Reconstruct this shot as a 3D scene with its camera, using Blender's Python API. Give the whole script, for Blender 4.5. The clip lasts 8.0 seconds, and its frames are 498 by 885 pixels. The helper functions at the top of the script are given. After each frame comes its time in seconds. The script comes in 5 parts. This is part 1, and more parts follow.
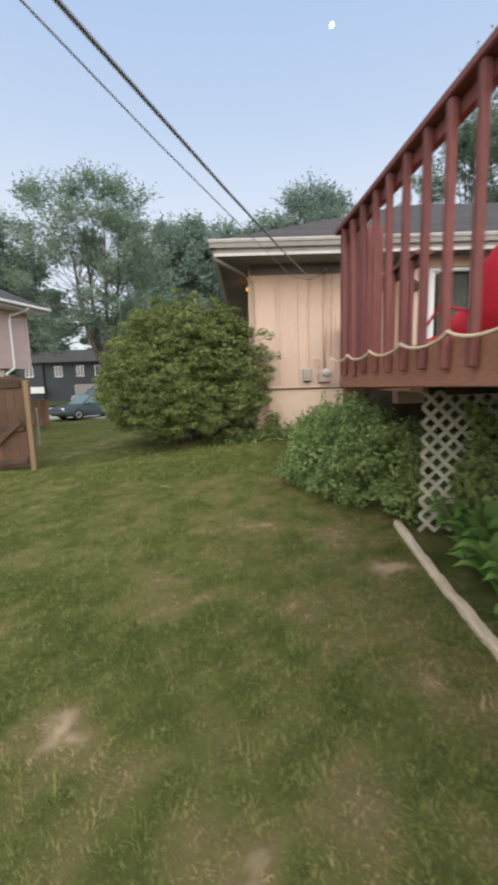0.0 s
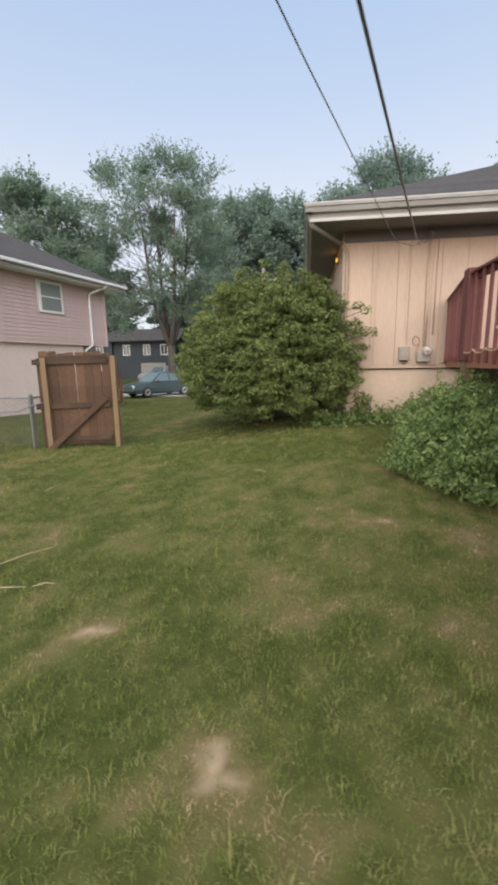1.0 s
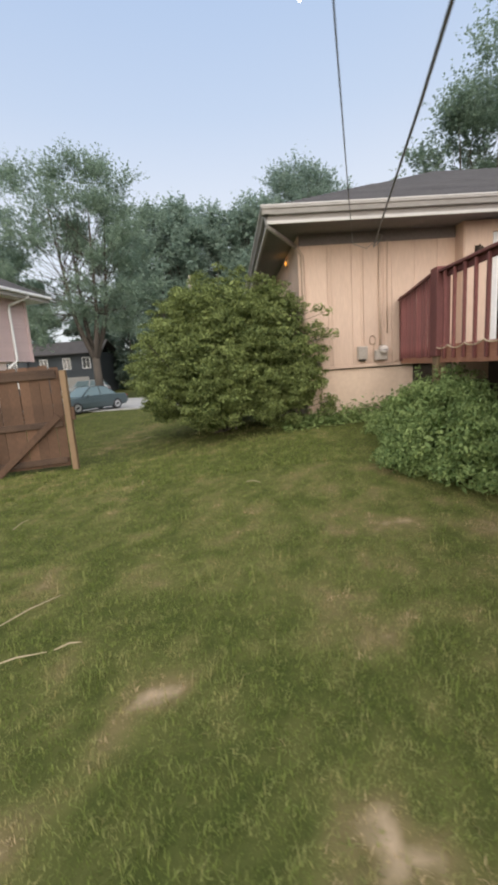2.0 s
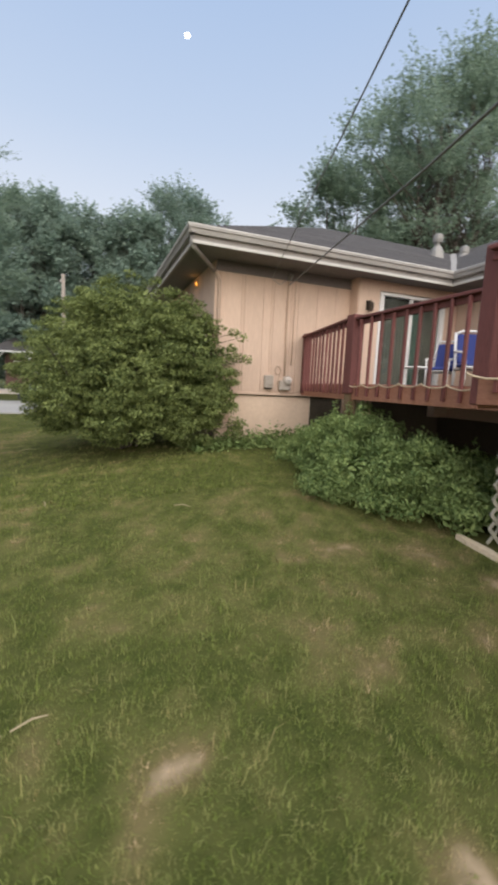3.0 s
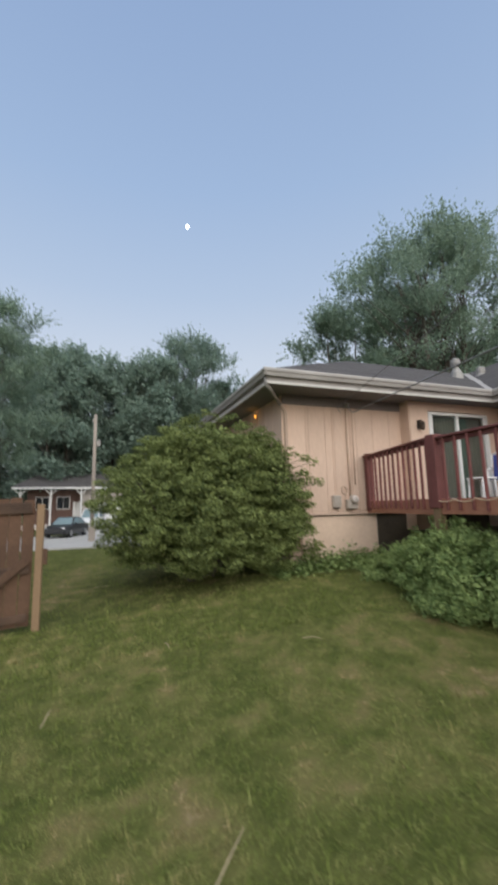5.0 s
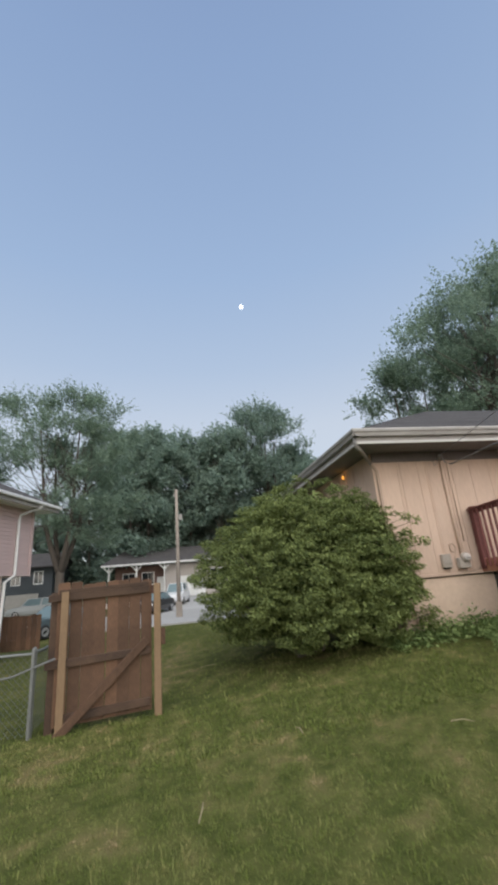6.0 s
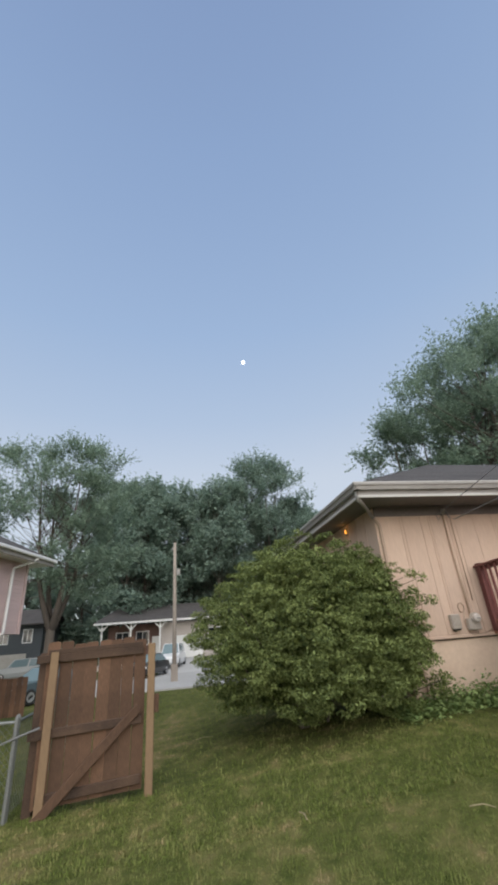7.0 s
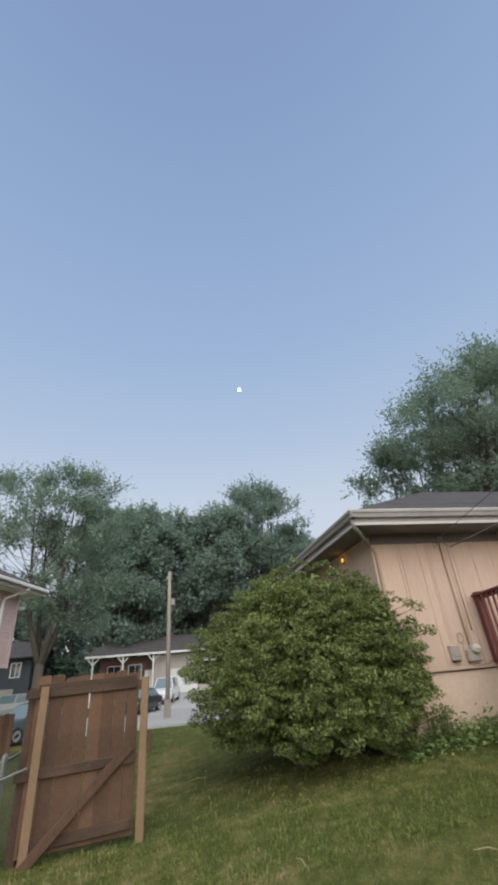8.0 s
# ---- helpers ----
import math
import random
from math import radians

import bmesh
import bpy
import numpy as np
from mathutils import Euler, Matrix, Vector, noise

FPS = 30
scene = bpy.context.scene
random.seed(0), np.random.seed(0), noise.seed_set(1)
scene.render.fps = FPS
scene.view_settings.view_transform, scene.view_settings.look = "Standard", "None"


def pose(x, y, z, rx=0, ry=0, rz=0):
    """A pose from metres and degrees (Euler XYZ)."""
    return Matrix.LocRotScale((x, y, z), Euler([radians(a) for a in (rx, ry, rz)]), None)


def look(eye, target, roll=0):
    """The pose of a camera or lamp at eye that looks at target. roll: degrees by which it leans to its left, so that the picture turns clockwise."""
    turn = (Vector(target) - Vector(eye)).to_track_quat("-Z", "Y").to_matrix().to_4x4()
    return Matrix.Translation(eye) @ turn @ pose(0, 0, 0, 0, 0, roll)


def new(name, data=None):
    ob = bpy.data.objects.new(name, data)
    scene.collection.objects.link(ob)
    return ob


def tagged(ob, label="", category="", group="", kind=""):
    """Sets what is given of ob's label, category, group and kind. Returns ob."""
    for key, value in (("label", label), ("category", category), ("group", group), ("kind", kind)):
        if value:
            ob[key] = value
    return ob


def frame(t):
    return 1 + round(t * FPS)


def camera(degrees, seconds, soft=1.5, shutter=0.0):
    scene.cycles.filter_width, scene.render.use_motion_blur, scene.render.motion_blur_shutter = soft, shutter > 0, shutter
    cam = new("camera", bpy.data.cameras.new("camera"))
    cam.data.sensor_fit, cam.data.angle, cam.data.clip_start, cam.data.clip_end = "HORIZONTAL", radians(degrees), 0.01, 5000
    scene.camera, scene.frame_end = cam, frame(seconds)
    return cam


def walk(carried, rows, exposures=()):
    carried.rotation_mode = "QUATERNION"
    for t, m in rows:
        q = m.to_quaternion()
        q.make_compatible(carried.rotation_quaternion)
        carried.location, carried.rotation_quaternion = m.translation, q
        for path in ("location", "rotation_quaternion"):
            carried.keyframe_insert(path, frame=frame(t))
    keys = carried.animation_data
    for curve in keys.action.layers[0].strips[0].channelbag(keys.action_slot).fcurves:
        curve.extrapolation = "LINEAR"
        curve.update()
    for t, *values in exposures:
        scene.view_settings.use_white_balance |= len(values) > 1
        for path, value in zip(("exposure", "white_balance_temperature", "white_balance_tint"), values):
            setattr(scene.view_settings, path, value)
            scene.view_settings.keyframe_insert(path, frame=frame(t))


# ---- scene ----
cam = camera(62.1, 8.0, soft=3.5, shutter=0.4)
METRES, EYE = 3.927, 1.5
ROWS = [
    (0.0, 0.0, 0.0, 0.0, -0.24, -8.46, 1.64),
    (0.5, -0.0651, 0.0559, -0.0082, 5.18, -9.26, 1.68),
    (1.0, -0.1348, 0.0933, -0.0097, 7.72, -10.85, 0.86),
    (1.2, -0.1621, 0.0966, -0.0070, 4.65, -10.79, 3.29),
    (2.3, -0.3739, 0.1753, -0.0070, -5.64, -10.21, 2.34),
    (2.5, -0.4155, 0.1905, -0.0058, -8.99, -10.42, 1.2),
    (3.0, -0.4938, 0.223, -0.0009, -20.85, -7.84, -2.56),
    (3.3, -0.5392, 0.2420, 0.0, -23.13, -8.54, 1.77),
    (3.5, -0.5652, 0.2612, 0.0094, -21.58, -4.46, 0.38),
    (4.0, -0.6512, 0.2579, 0.0069, -23.5, -0.71, -1.18),
    (4.2, -0.6785, 0.2544, 0.0065, -24.35, -0.51, -2.26),
    (5.3, -0.8332, 0.2875, 0.0135, -17.46, 13.29, 3.51),
    (5.5, -0.8609, 0.2864, 0.0157, -16.48, 15.37, 5.66),
    (6.0, -0.8983, 0.2751, 0.0251, -9.45, 17.97, 4.57),
    (6.5, -0.9038, 0.2749, 0.0261, -8.14, 23.95, 5.14),
    (7.0, -0.8993, 0.2731, 0.0255, -9.5, 25.18, 4.08),
    (7.5, -0.8996, 0.2654, 0.0246, -9.23, 27.52, 4.01),
    (8.0, -0.9013, 0.2588, 0.0237, -9.98, 28.81, 4.32),
]
EXPOSURES = [(0.0, 0.38, 6650, 11), (0.6, 0.38, 6650, 11), (1.2, 0.40, 6750, 12), (2.5, 0.37, 6800, 12), (3.5, 0.30, 6750, 12), (4.2, 0.21, 6600, 11), (5.5, 0.07, 6500, 10), (6.5, 0.06, 6500, 10), (8.0, 0.06, 6500, 10)]
walk(cam, [(t, pose(METRES * x, METRES * y, EYE + METRES * z, 90 + pitch, roll, yaw)) for t, x, y, z, yaw, pitch, roll in ROWS], EXPOSURES)

# ---- sky and light: dusk, the sun just gone behind the walker ----
world = bpy.data.worlds.new("dusk_sky")
scene.world = world
world.use_nodes = True
wn, wl = world.node_tree.nodes, world.node_tree.links
sky = wn.new("ShaderNodeTexSky")
sky.sky_type, sky.sun_disc = "NISHITA", False
sky.sun_elevation, sky.sun_rotation = radians(14), radians(182)
sky.air_density, sky.dust_density, sky.ozone_density = 1.0, 1.2, 2.0
# dusk haze: pale at the horizon, deeper blue overhead
tc, sep, ramp = wn.new("ShaderNodeTexCoord"), wn.new("ShaderNodeSeparateXYZ"), wn.new("ShaderNodeValToRGB")
wl.new(tc.outputs["Generated"], sep.inputs[0])
wl.new(sep.outputs["Z"], ramp.inputs[0])
HAZE = [(0.0, (0.655, 0.685, 0.735)), (0.33, (0.60, 0.66, 0.755)), (0.47, (0.465, 0.57, 0.735)), (0.64, (0.365, 0.495, 0.715)), (0.87, (0.285, 0.405, 0.64)), (1.0, (0.235, 0.335, 0.56))]
while len(ramp.color_ramp.elements) < len(HAZE):
    ramp.color_ramp.elements.new(0.5)
for e, (p, col) in zip(ramp.color_ramp.elements, HAZE):
    e.position, e.color = p, (*col, 1)
STRENGTH = 0.15
scaled, blend = wn.new("ShaderNodeVectorMath"), wn.new("ShaderNodeMix")
scaled.operation = "SCALE"
scaled.inputs["Scale"].default_value = 1 / STRENGTH
wl.new(ramp.outputs[0], scaled.inputs[0])
blend.data_type = "RGBA"
blend.inputs[0].default_value = 0.85
wl.new(sky.outputs[0], blend.inputs[6])
wl.new(scaled.outputs[0], blend.inputs[7])
wl.new(blend.outputs[2], wn["Background"].inputs[0])
wn["Background"].inputs[1].default_value = STRENGTH
sun = new("sun", bpy.data.lights.new("sun", "SUN"))
sun.data.energy, sun.data.angle, sun.data.color = 3.6, radians(100), (1.0, 0.94, 0.85)
sun.matrix_world = look((0, 0, 50), (-20 * math.sin(radians(182)), -20 * math.cos(radians(182)), 30))


# ---- materials ----
def nodes_of(name, rough=0.8, metal=0.0):
    m = bpy.data.materials.new(name)
    m.use_nodes = True
    b = m.node_tree.nodes["Principled BSDF"]
    b.inputs["Roughness"].default_value, b.inputs["Metallic"].default_value = rough, metal
    return m, m.node_tree.nodes, m.node_tree.links, b


def surface(name, dark, light, scale=8.0, rough=0.8, bump=0.15, stretch=(1, 1, 1), metal=0.0, vary=0.12, stain=0.35, fine=6.0):
    """Two tones blended by coarse stains and fine grain, with relief, each piece a little different."""
    m, n, l, b = nodes_of(name, rough, metal)
    co = n.new("ShaderNodeTexCoord")
    mp = n.new("ShaderNodeMapping")
    mp.inputs["Scale"].default_value = stretch
    l.new(co.outputs["Object"], mp.inputs[0])
    coarse, grain = n.new("ShaderNodeTexNoise"), n.new("ShaderNodeTexNoise")
    coarse.inputs["Scale"].default_value, grain.inputs["Scale"].default_value = scale * 0.3, scale * fine
    coarse.inputs["Detail"].default_value, grain.inputs["Detail"].default_value = 4, 5
    l.new(co.outputs["Object"], coarse.inputs[0])
    l.new(mp.outputs[0], grain.inputs[0])
    add = n.new("ShaderNodeMath")
    add.operation = "MULTIPLY_ADD"
    l.new(coarse.outputs[0], add.inputs[0])
    add.inputs[1].default_value = stain * 2
    l.new(grain.outputs[0], add.inputs[2])
    rng = n.new("ShaderNodeMapRange")
    rng.inputs[1].default_value, rng.inputs[2].default_value = 0.25 + stain * 0.7, 0.75 + stain * 1.3
    l.new(add.outputs[0], rng.inputs[0])
    mix = n.new("ShaderNodeMix")
    mix.data_type = "RGBA"
    l.new(rng.outputs[0], mix.inputs[0])
    mix.inputs[6].default_value, mix.inputs[7].default_value = (*dark, 1), (*light, 1)
    info = n.new("ShaderNodeObjectInfo")
    val = n.new("ShaderNodeMapRange")
    val.inputs[3].default_value, val.inputs[4].default_value = 1 - vary, 1 + vary
    l.new(info.outputs["Random"], val.inputs[0])
    hsv = n.new("ShaderNodeHueSaturation")
    l.new(val.outputs[0], hsv.inputs["Value"])
    l.new(mix.outputs[2], hsv.inputs["Color"])
    l.new(hsv.outputs[0], b.inputs["Base Color"])
    bp = n.new("ShaderNodeBump")
    bp.inputs["Strength"].default_value, bp.inputs["Distance"].default_value = bump, 0.01
    l.new(grain.outputs[0], bp.inputs["Height"])
    l.new(bp.outputs[0], b.inputs["Normal"])
    return m


def leafy(name, dark, light, through_light=0.3, rough=0.55):
    """Leaves: each its own tone, some light coming through."""
    m, n, l, b = nodes_of(name, rough)
    geo, co, noi = n.new("ShaderNodeNewGeometry"), n.new("ShaderNodeTexCoord"), n.new("ShaderNodeTexNoise")
    noi.inputs["Scale"].default_value = 0.9
    l.new(co.outputs["Object"], noi.inputs[0])
    add = n.new("ShaderNodeMath")
    add.operation = "MULTIPLY_ADD"
    l.new(noi.outputs[0], add.inputs[0])
    add.inputs[1].default_value = 0.9
    l.new(geo.outputs["Random Per Island"], add.inputs[2])
    rng = n.new("ShaderNodeMapRange")
    rng.inputs[1].default_value, rng.inputs[2].default_value = 0.25, 1.55
    l.new(add.outputs[0], rng.inputs[0])
    mix = n.new("ShaderNodeMix")
    mix.data_type = "RGBA"
    mix.inputs[6].default_value, mix.inputs[7].default_value = (*dark, 1), (*light, 1)
    l.new(rng.outputs[0], mix.inputs[0])
    l.new(mix.outputs[2], b.inputs["Base Color"])
    b.inputs["Specular IOR Level"].default_value = 0.16
    tr, ms = n.new("ShaderNodeBsdfTranslucent"), n.new("ShaderNodeMixShader")
    l.new(mix.outputs[2], tr.inputs[0])
    ms.inputs[0].default_value = through_light
    l.new(b.outputs[0], ms.inputs[1])
    l.new(tr.outputs[0], ms.inputs[2])
    l.new(ms.outputs[0], n["Material Output"].inputs[0])
    return m


def lawn_material(name, stops, grain, rough=0.9):
    """Colour from how dry the lawn is at that spot."""
    m, n, l, b = nodes_of(name, rough)
    at = n.new("ShaderNodeAttribute")
    at.attribute_name = "dry"
    co, noi = n.new("ShaderNodeTexCoord"), n.new("ShaderNodeTexNoise")
    noi.inputs["Scale"].default_value, noi.inputs["Detail"].default_value = grain, 6
    l.new(co.outputs["Object"], noi.inputs[0])
    add = n.new("ShaderNodeMath")
    add.operation = "MULTIPLY_ADD"
    l.new(noi.outputs[0], add.inputs[0])
    add.inputs[1].default_value = 0.45
    l.new(at.outputs["Fac"], add.inputs[2])
    ramp = n.new("ShaderNodeValToRGB")
    while len(ramp.color_ramp.elements) < len(stops):
        ramp.color_ramp.elements.new(0.5)
    for e, (p, c) in zip(ramp.color_ramp.elements, stops):
        e.position, e.color = p, (*c, 1)
    l.new(add.outputs[0], ramp.inputs[0])
    l.new(ramp.outputs[0], b.inputs["Base Color"])
    b.inputs["Specular IOR Level"].default_value = 0.15
    bp = n.new("ShaderNodeBump")
    bp.inputs["Strength"].default_value, bp.inputs["Distance"].default_value = 0.6, 0.03
    l.new(noi.outputs[0], bp.inputs["Height"])
    l.new(bp.outputs[0], b.inputs["Normal"])
    return m


def glassy(name, tint=(0.02, 0.025, 0.03), rough=0.06):
    m, n, l, b = nodes_of(name, rough)
    b.inputs["Base Color"].default_value = (*tint, 1)
    b.inputs["Specular IOR Level"].default_value = 0.8
    return m


def clear_glass(name):
    m, n, l, b = nodes_of(name, 0.02)
    b.inputs["Transmission Weight"].default_value = 1.0
    b.inputs["IOR"].default_value = 1.45
    b.inputs["Base Color"].default_value = (0.80, 0.86, 0.84, 1)
    return m


def glowing(name, color, strength):
    m, n, l, b = nodes_of(name, 0.5)
    b.inputs["Base Color"].default_value = (*color, 1)
    b.inputs["Emission Color"].default_value = (*color, 1)
    b.inputs["Emission Strength"].default_value = strength
    return m


TAN = surface("tan_painted_siding", (0.58, 0.425, 0.33), (0.70, 0.525, 0.415), 3, 0.75, 0.12, (3, 3, 0.4), vary=0.05)
TAN_BASE = surface("tan_painted_block", (0.64, 0.48, 0.365), (0.75, 0.58, 0.45), 2.5, 0.85, 0.3, vary=0.03)
# Eave shade on the wall top, put into the colour of one strip.
EAVESHADE = surface("mauve_brown_eave_shade", (0.15, 0.13, 0.125), (0.22, 0.19, 0.185), 4, 0.8, 0.1)
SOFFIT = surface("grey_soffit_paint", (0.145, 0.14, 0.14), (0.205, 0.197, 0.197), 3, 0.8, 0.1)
LIP = surface("pale_trim_edge", (0.43, 0.42, 0.40), (0.58, 0.565, 0.545), 3, 0.5, 0.05, (0.4, 3, 3))
FASCIA = surface("weathered_taupe_fascia", (0.25, 0.23, 0.215), (0.37, 0.35, 0.33), 3, 0.6, 0.08, (0.4, 3, 3))
GUTTER = surface("weathered_grey_gutter", (0.27, 0.255, 0.24), (0.42, 0.40, 0.385), 3, 0.5, 0.05, (0.4, 3, 3))
SHINGLE = surface("charcoal_asphalt_shingle", (0.036, 0.033, 0.034), (0.085, 0.078, 0.076), 5, 0.95, 0.6, (1, 4, 4))
REDWOOD = surface("red_stained_deck_wood", (0.115, 0.036, 0.034), (0.24, 0.082, 0.072), 5, 0.7, 0.25, (5, 5, 0.6), vary=0.2, stain=0.5)
RIMWOOD = surface("worn_red_brown_rim_board", (0.25, 0.105, 0.065), (0.42, 0.20, 0.13), 3, 0.75, 0.25, (1, 1, 5), vary=0.1)
PINE = surface("yellow_treated_pine", (0.15, 0.098, 0.058), (0.25, 0.165, 0.092), 5, 0.8, 0.25, (6, 6, 0.5), vary=0.1)
CEDAR = surface("weathered_brown_cedar", (0.046, 0.025, 0.015), (0.185, 0.102, 0.060), 5, 0.85, 0.35, (6, 6, 0.5), vary=0.28, stain=0.6)
DARKRAIL = surface("rain_darkened_rail_wood", (0.020, 0.013, 0.010), (0.125, 0.075, 0.048), 6, 0.9, 0.4, (1, 1, 6), vary=0.2, stain=0.8)
GREYWOOD = surface("grey_weathered_timber", (0.486, 0.385, 0.270), (0.810, 0.675, 0.499), 6, 0.9, 0.5, (5, 0.5, 5))
LATTICE = surface("flaking_white_lattice", (0.30, 0.285, 0.22), (0.60, 0.575, 0.49), 10, 0.8, 0.3)
WHITE = surface("white_vinyl", (0.66, 0.66, 0.66), (0.80, 0.80, 0.79), 3, 0.5, 0.04)
PLASTIC = surface("white_moulded_plastic", (0.68, 0.68, 0.69), (0.80, 0.80, 0.80), 3, 0.4, 0.02)
BLUE = surface("royal_blue_cushion_cloth", (0.022, 0.036, 0.16), (0.045, 0.068, 0.26), 12, 0.9, 0.3)
RED = surface("bright_red_cloth", (0.55, 0.01, 0.03), (0.75, 0.03, 0.06), 9, 0.75, 0.2)
ROPE = surface("cream_rope_light_tube", (0.55, 0.42, 0.28), (0.72, 0.58, 0.40), 12, 0.5, 0.1)
GREY_METAL = surface("grey_painted_metal", (0.20, 0.19, 0.18), (0.32, 0.31, 0.29), 6, 0.5, 0.05, metal=0.2)
TAN_METAL = surface("tan_painted_conduit", (0.44, 0.32, 0.24), (0.58, 0.43, 0.33), 6, 0.6, 0.05)
METERBOX = surface("pale_grey_meter_enamel", (0.36, 0.315, 0.275), (0.50, 0.44, 0.385), 6, 0.5, 0.05)
BLACK = surface("black_rubber", (0.012, 0.012, 0.013), (0.03, 0.03, 0.032), 6, 0.6, 0.1)
GALV = surface("galvanised_steel", (0.15, 0.16, 0.155), (0.27, 0.28, 0.275), 12, 0.6, 0.05, metal=0.4)
PINK = surface("faded_mauve_vinyl_siding", (0.50, 0.375, 0.365), (0.60, 0.46, 0.45), 3, 0.6, 0.06, (0.4, 0.4, 3), vary=0.03)
PALE_BASE = surface("pale_grey_foundation", (0.50, 0.45, 0.42), (0.62, 0.56, 0.52), 2, 0.9, 0.2)
PINK_BASE = surface("pinkish_grey_foundation", (0.57, 0.475, 0.44), (0.67, 0.57, 0.53), 2, 0.9, 0.2)
GLASS = glassy("dark_window_glass")
CLEAR = clear_glass("patio_door_glass")
# Pale tint paints the sky's reflection into the neighbour's panes.
PALE_PANE = glassy("sky_sheen_pane", (0.23, 0.26, 0.26), 0.08)
# Dark brown that carries the shade on deck timbers; the lantern's own colour too.
SHADEBROWN = surface("shade_and_lantern_brown", (0.030, 0.020, 0.015), (0.065, 0.045, 0.032), 5, 0.9, 0.3)
WIRE = surface("dull_grey_cable", (0.14, 0.143, 0.15), (0.21, 0.213, 0.22), 0.5, 0.6, 0.0)
CURTAIN = surface("grey_green_curtain", (0.07, 0.073, 0.065), (0.16, 0.165, 0.145), 3, 0.9, 0.1, (8, 8, 0.2))
TEAL = surface("teal_curtain", (0.055, 0.10, 0.085), (0.095, 0.16, 0.14), 3, 0.9, 0.1, (8, 8, 0.2))
CONCRETE = surface("pale_concrete_road", (0.30, 0.295, 0.29), (0.42, 0.415, 0.40), 1.2, 0.9, 0.2)
BRICK = surface("brown_far_brick", (0.115, 0.068, 0.055), (0.19, 0.115, 0.095), 3, 0.9, 0.2, (1, 1, 4))
DARKSIDING = surface("dark_slate_siding", (0.025, 0.033, 0.04), (0.05, 0.06, 0.07), 2, 0.7, 0.1, (0.3, 0.3, 4))
BARK = surface("grey_brown_bark", (0.055, 0.046, 0.038), (0.135, 0.112, 0.092), 3, 0.95, 0.8, (4, 4, 0.6))
POLEWOOD = surface("weathered_pole_wood", (0.17, 0.145, 0.12), (0.31, 0.27, 0.235), 4, 0.9, 0.4, (6, 6, 0.3))
CARPAINT = surface("teal_grey_car_paint", (0.050, 0.072, 0.080), (0.068, 0.092, 0.10), 2, 0.28, 0.0)
SILVERCAR = surface("silver_car_paint", (0.34, 0.36, 0.37), (0.42, 0.44, 0.45), 2, 0.3, 0.0)
WHITECAR = surface("white_car_paint", (0.60, 0.61, 0.62), (0.68, 0.69, 0.70), 2, 0.3, 0.0)
DARKCAR = surface("dark_car_paint", (0.02, 0.02, 0.022), (0.035, 0.035, 0.04), 2, 0.3, 0.0)
RIM = surface("silver_wheel_rim", (0.40, 0.40, 0.41), (0.60, 0.60, 0.61), 6, 0.35, 0.02, metal=0.7)
# Pale blue sky reflection is part of this glass's base colour.
CARGLASS = glassy("sky_sheen_car_glass", (0.17, 0.235, 0.26), 0.10)
STRAW = surface("dry_straw_stick", (0.28, 0.23, 0.14), (0.40, 0.33, 0.22), 9, 0.9, 0.2)
# Dark tone that stands in for the deep shade under the deck.
DECKSHADE = surface("under_deck_shade_brown", (0.05, 0.04, 0.03), (0.10, 0.08, 0.055), 5, 0.95, 0.5)
BUSHLEAF = leafy("bush_leaf", (0.040, 0.068, 0.023), (0.305, 0.36, 0.128), 0.28)
WEEDLEAF = leafy("weed_leaf", (0.080, 0.142, 0.046), (0.36, 0.455, 0.175), 0.35)
HOSTALEAF = leafy("broad_leaf", (0.130, 0.260, 0.065), (0.325, 0.520, 0.156))
# Haze is put into both tree leaf colours, bluest in the far one.
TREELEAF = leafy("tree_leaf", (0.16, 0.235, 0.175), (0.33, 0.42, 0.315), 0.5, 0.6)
HAZEDFARLEAF = leafy("hazed_far_tree_leaf", (0.18, 0.26, 0.215), (0.335, 0.425, 0.345), 0.5, 0.6)
SOIL = lawn_material("lawn_soil", [(0.15, (0.048, 0.061, 0.014)), (0.45, (0.096, 0.101, 0.030)), (0.74, (0.150, 0.122, 0.054)), (1.0, (0.375, 0.285, 0.185))], 9)
BLADE = lawn_material("grass_blade", [(0.08, (0.078, 0.114, 0.025)), (0.26, (0.136, 0.172, 0.040)), (0.48, (0.216, 0.232, 0.080)), (0.74, (0.245, 0.218, 0.086)), (1.0, (0.486, 0.367, 0.215))], 14)
GREENERY = lawn_material("far_turf", [(0.15, (0.08, 0.125, 0.030)), (0.45, (0.12, 0.15, 0.042)), (0.75, (0.15, 0.15, 0.05)), (1.0, (0.2, 0.17, 0.07))], 3)


# ---- building helpers ----
def empty(name, at=(0, 0, 0), **tags):
    ob = new(name)
    ob.location = at
    return tagged(ob, **tags)


def part(name, bm, material, parent=None, label="", smooth=False, m=None, **tags):
    """One mesh object from a bmesh, under parent (whose base is its origin) or at top level."""
    me = bpy.data.meshes.new(name)
    bmesh.ops.recalc_face_normals(bm, faces=bm.faces)
    bm.to_mesh(me)
    bm.free()
    me.materials.append(material)
    if smooth:
        for p in me.polygons:
            p.use_smooth = True
    ob = new(name, me)
    if m is not None:
        ob.matrix_basis = m
    if parent:
        ob.parent = parent
    return tagged(ob, label, **tags)


def share(ob, name, m, parent=None):
    """Another object on the same mesh."""
    o = new(name, ob.data)
    o.matrix_basis = m
    o.parent = parent
    return o


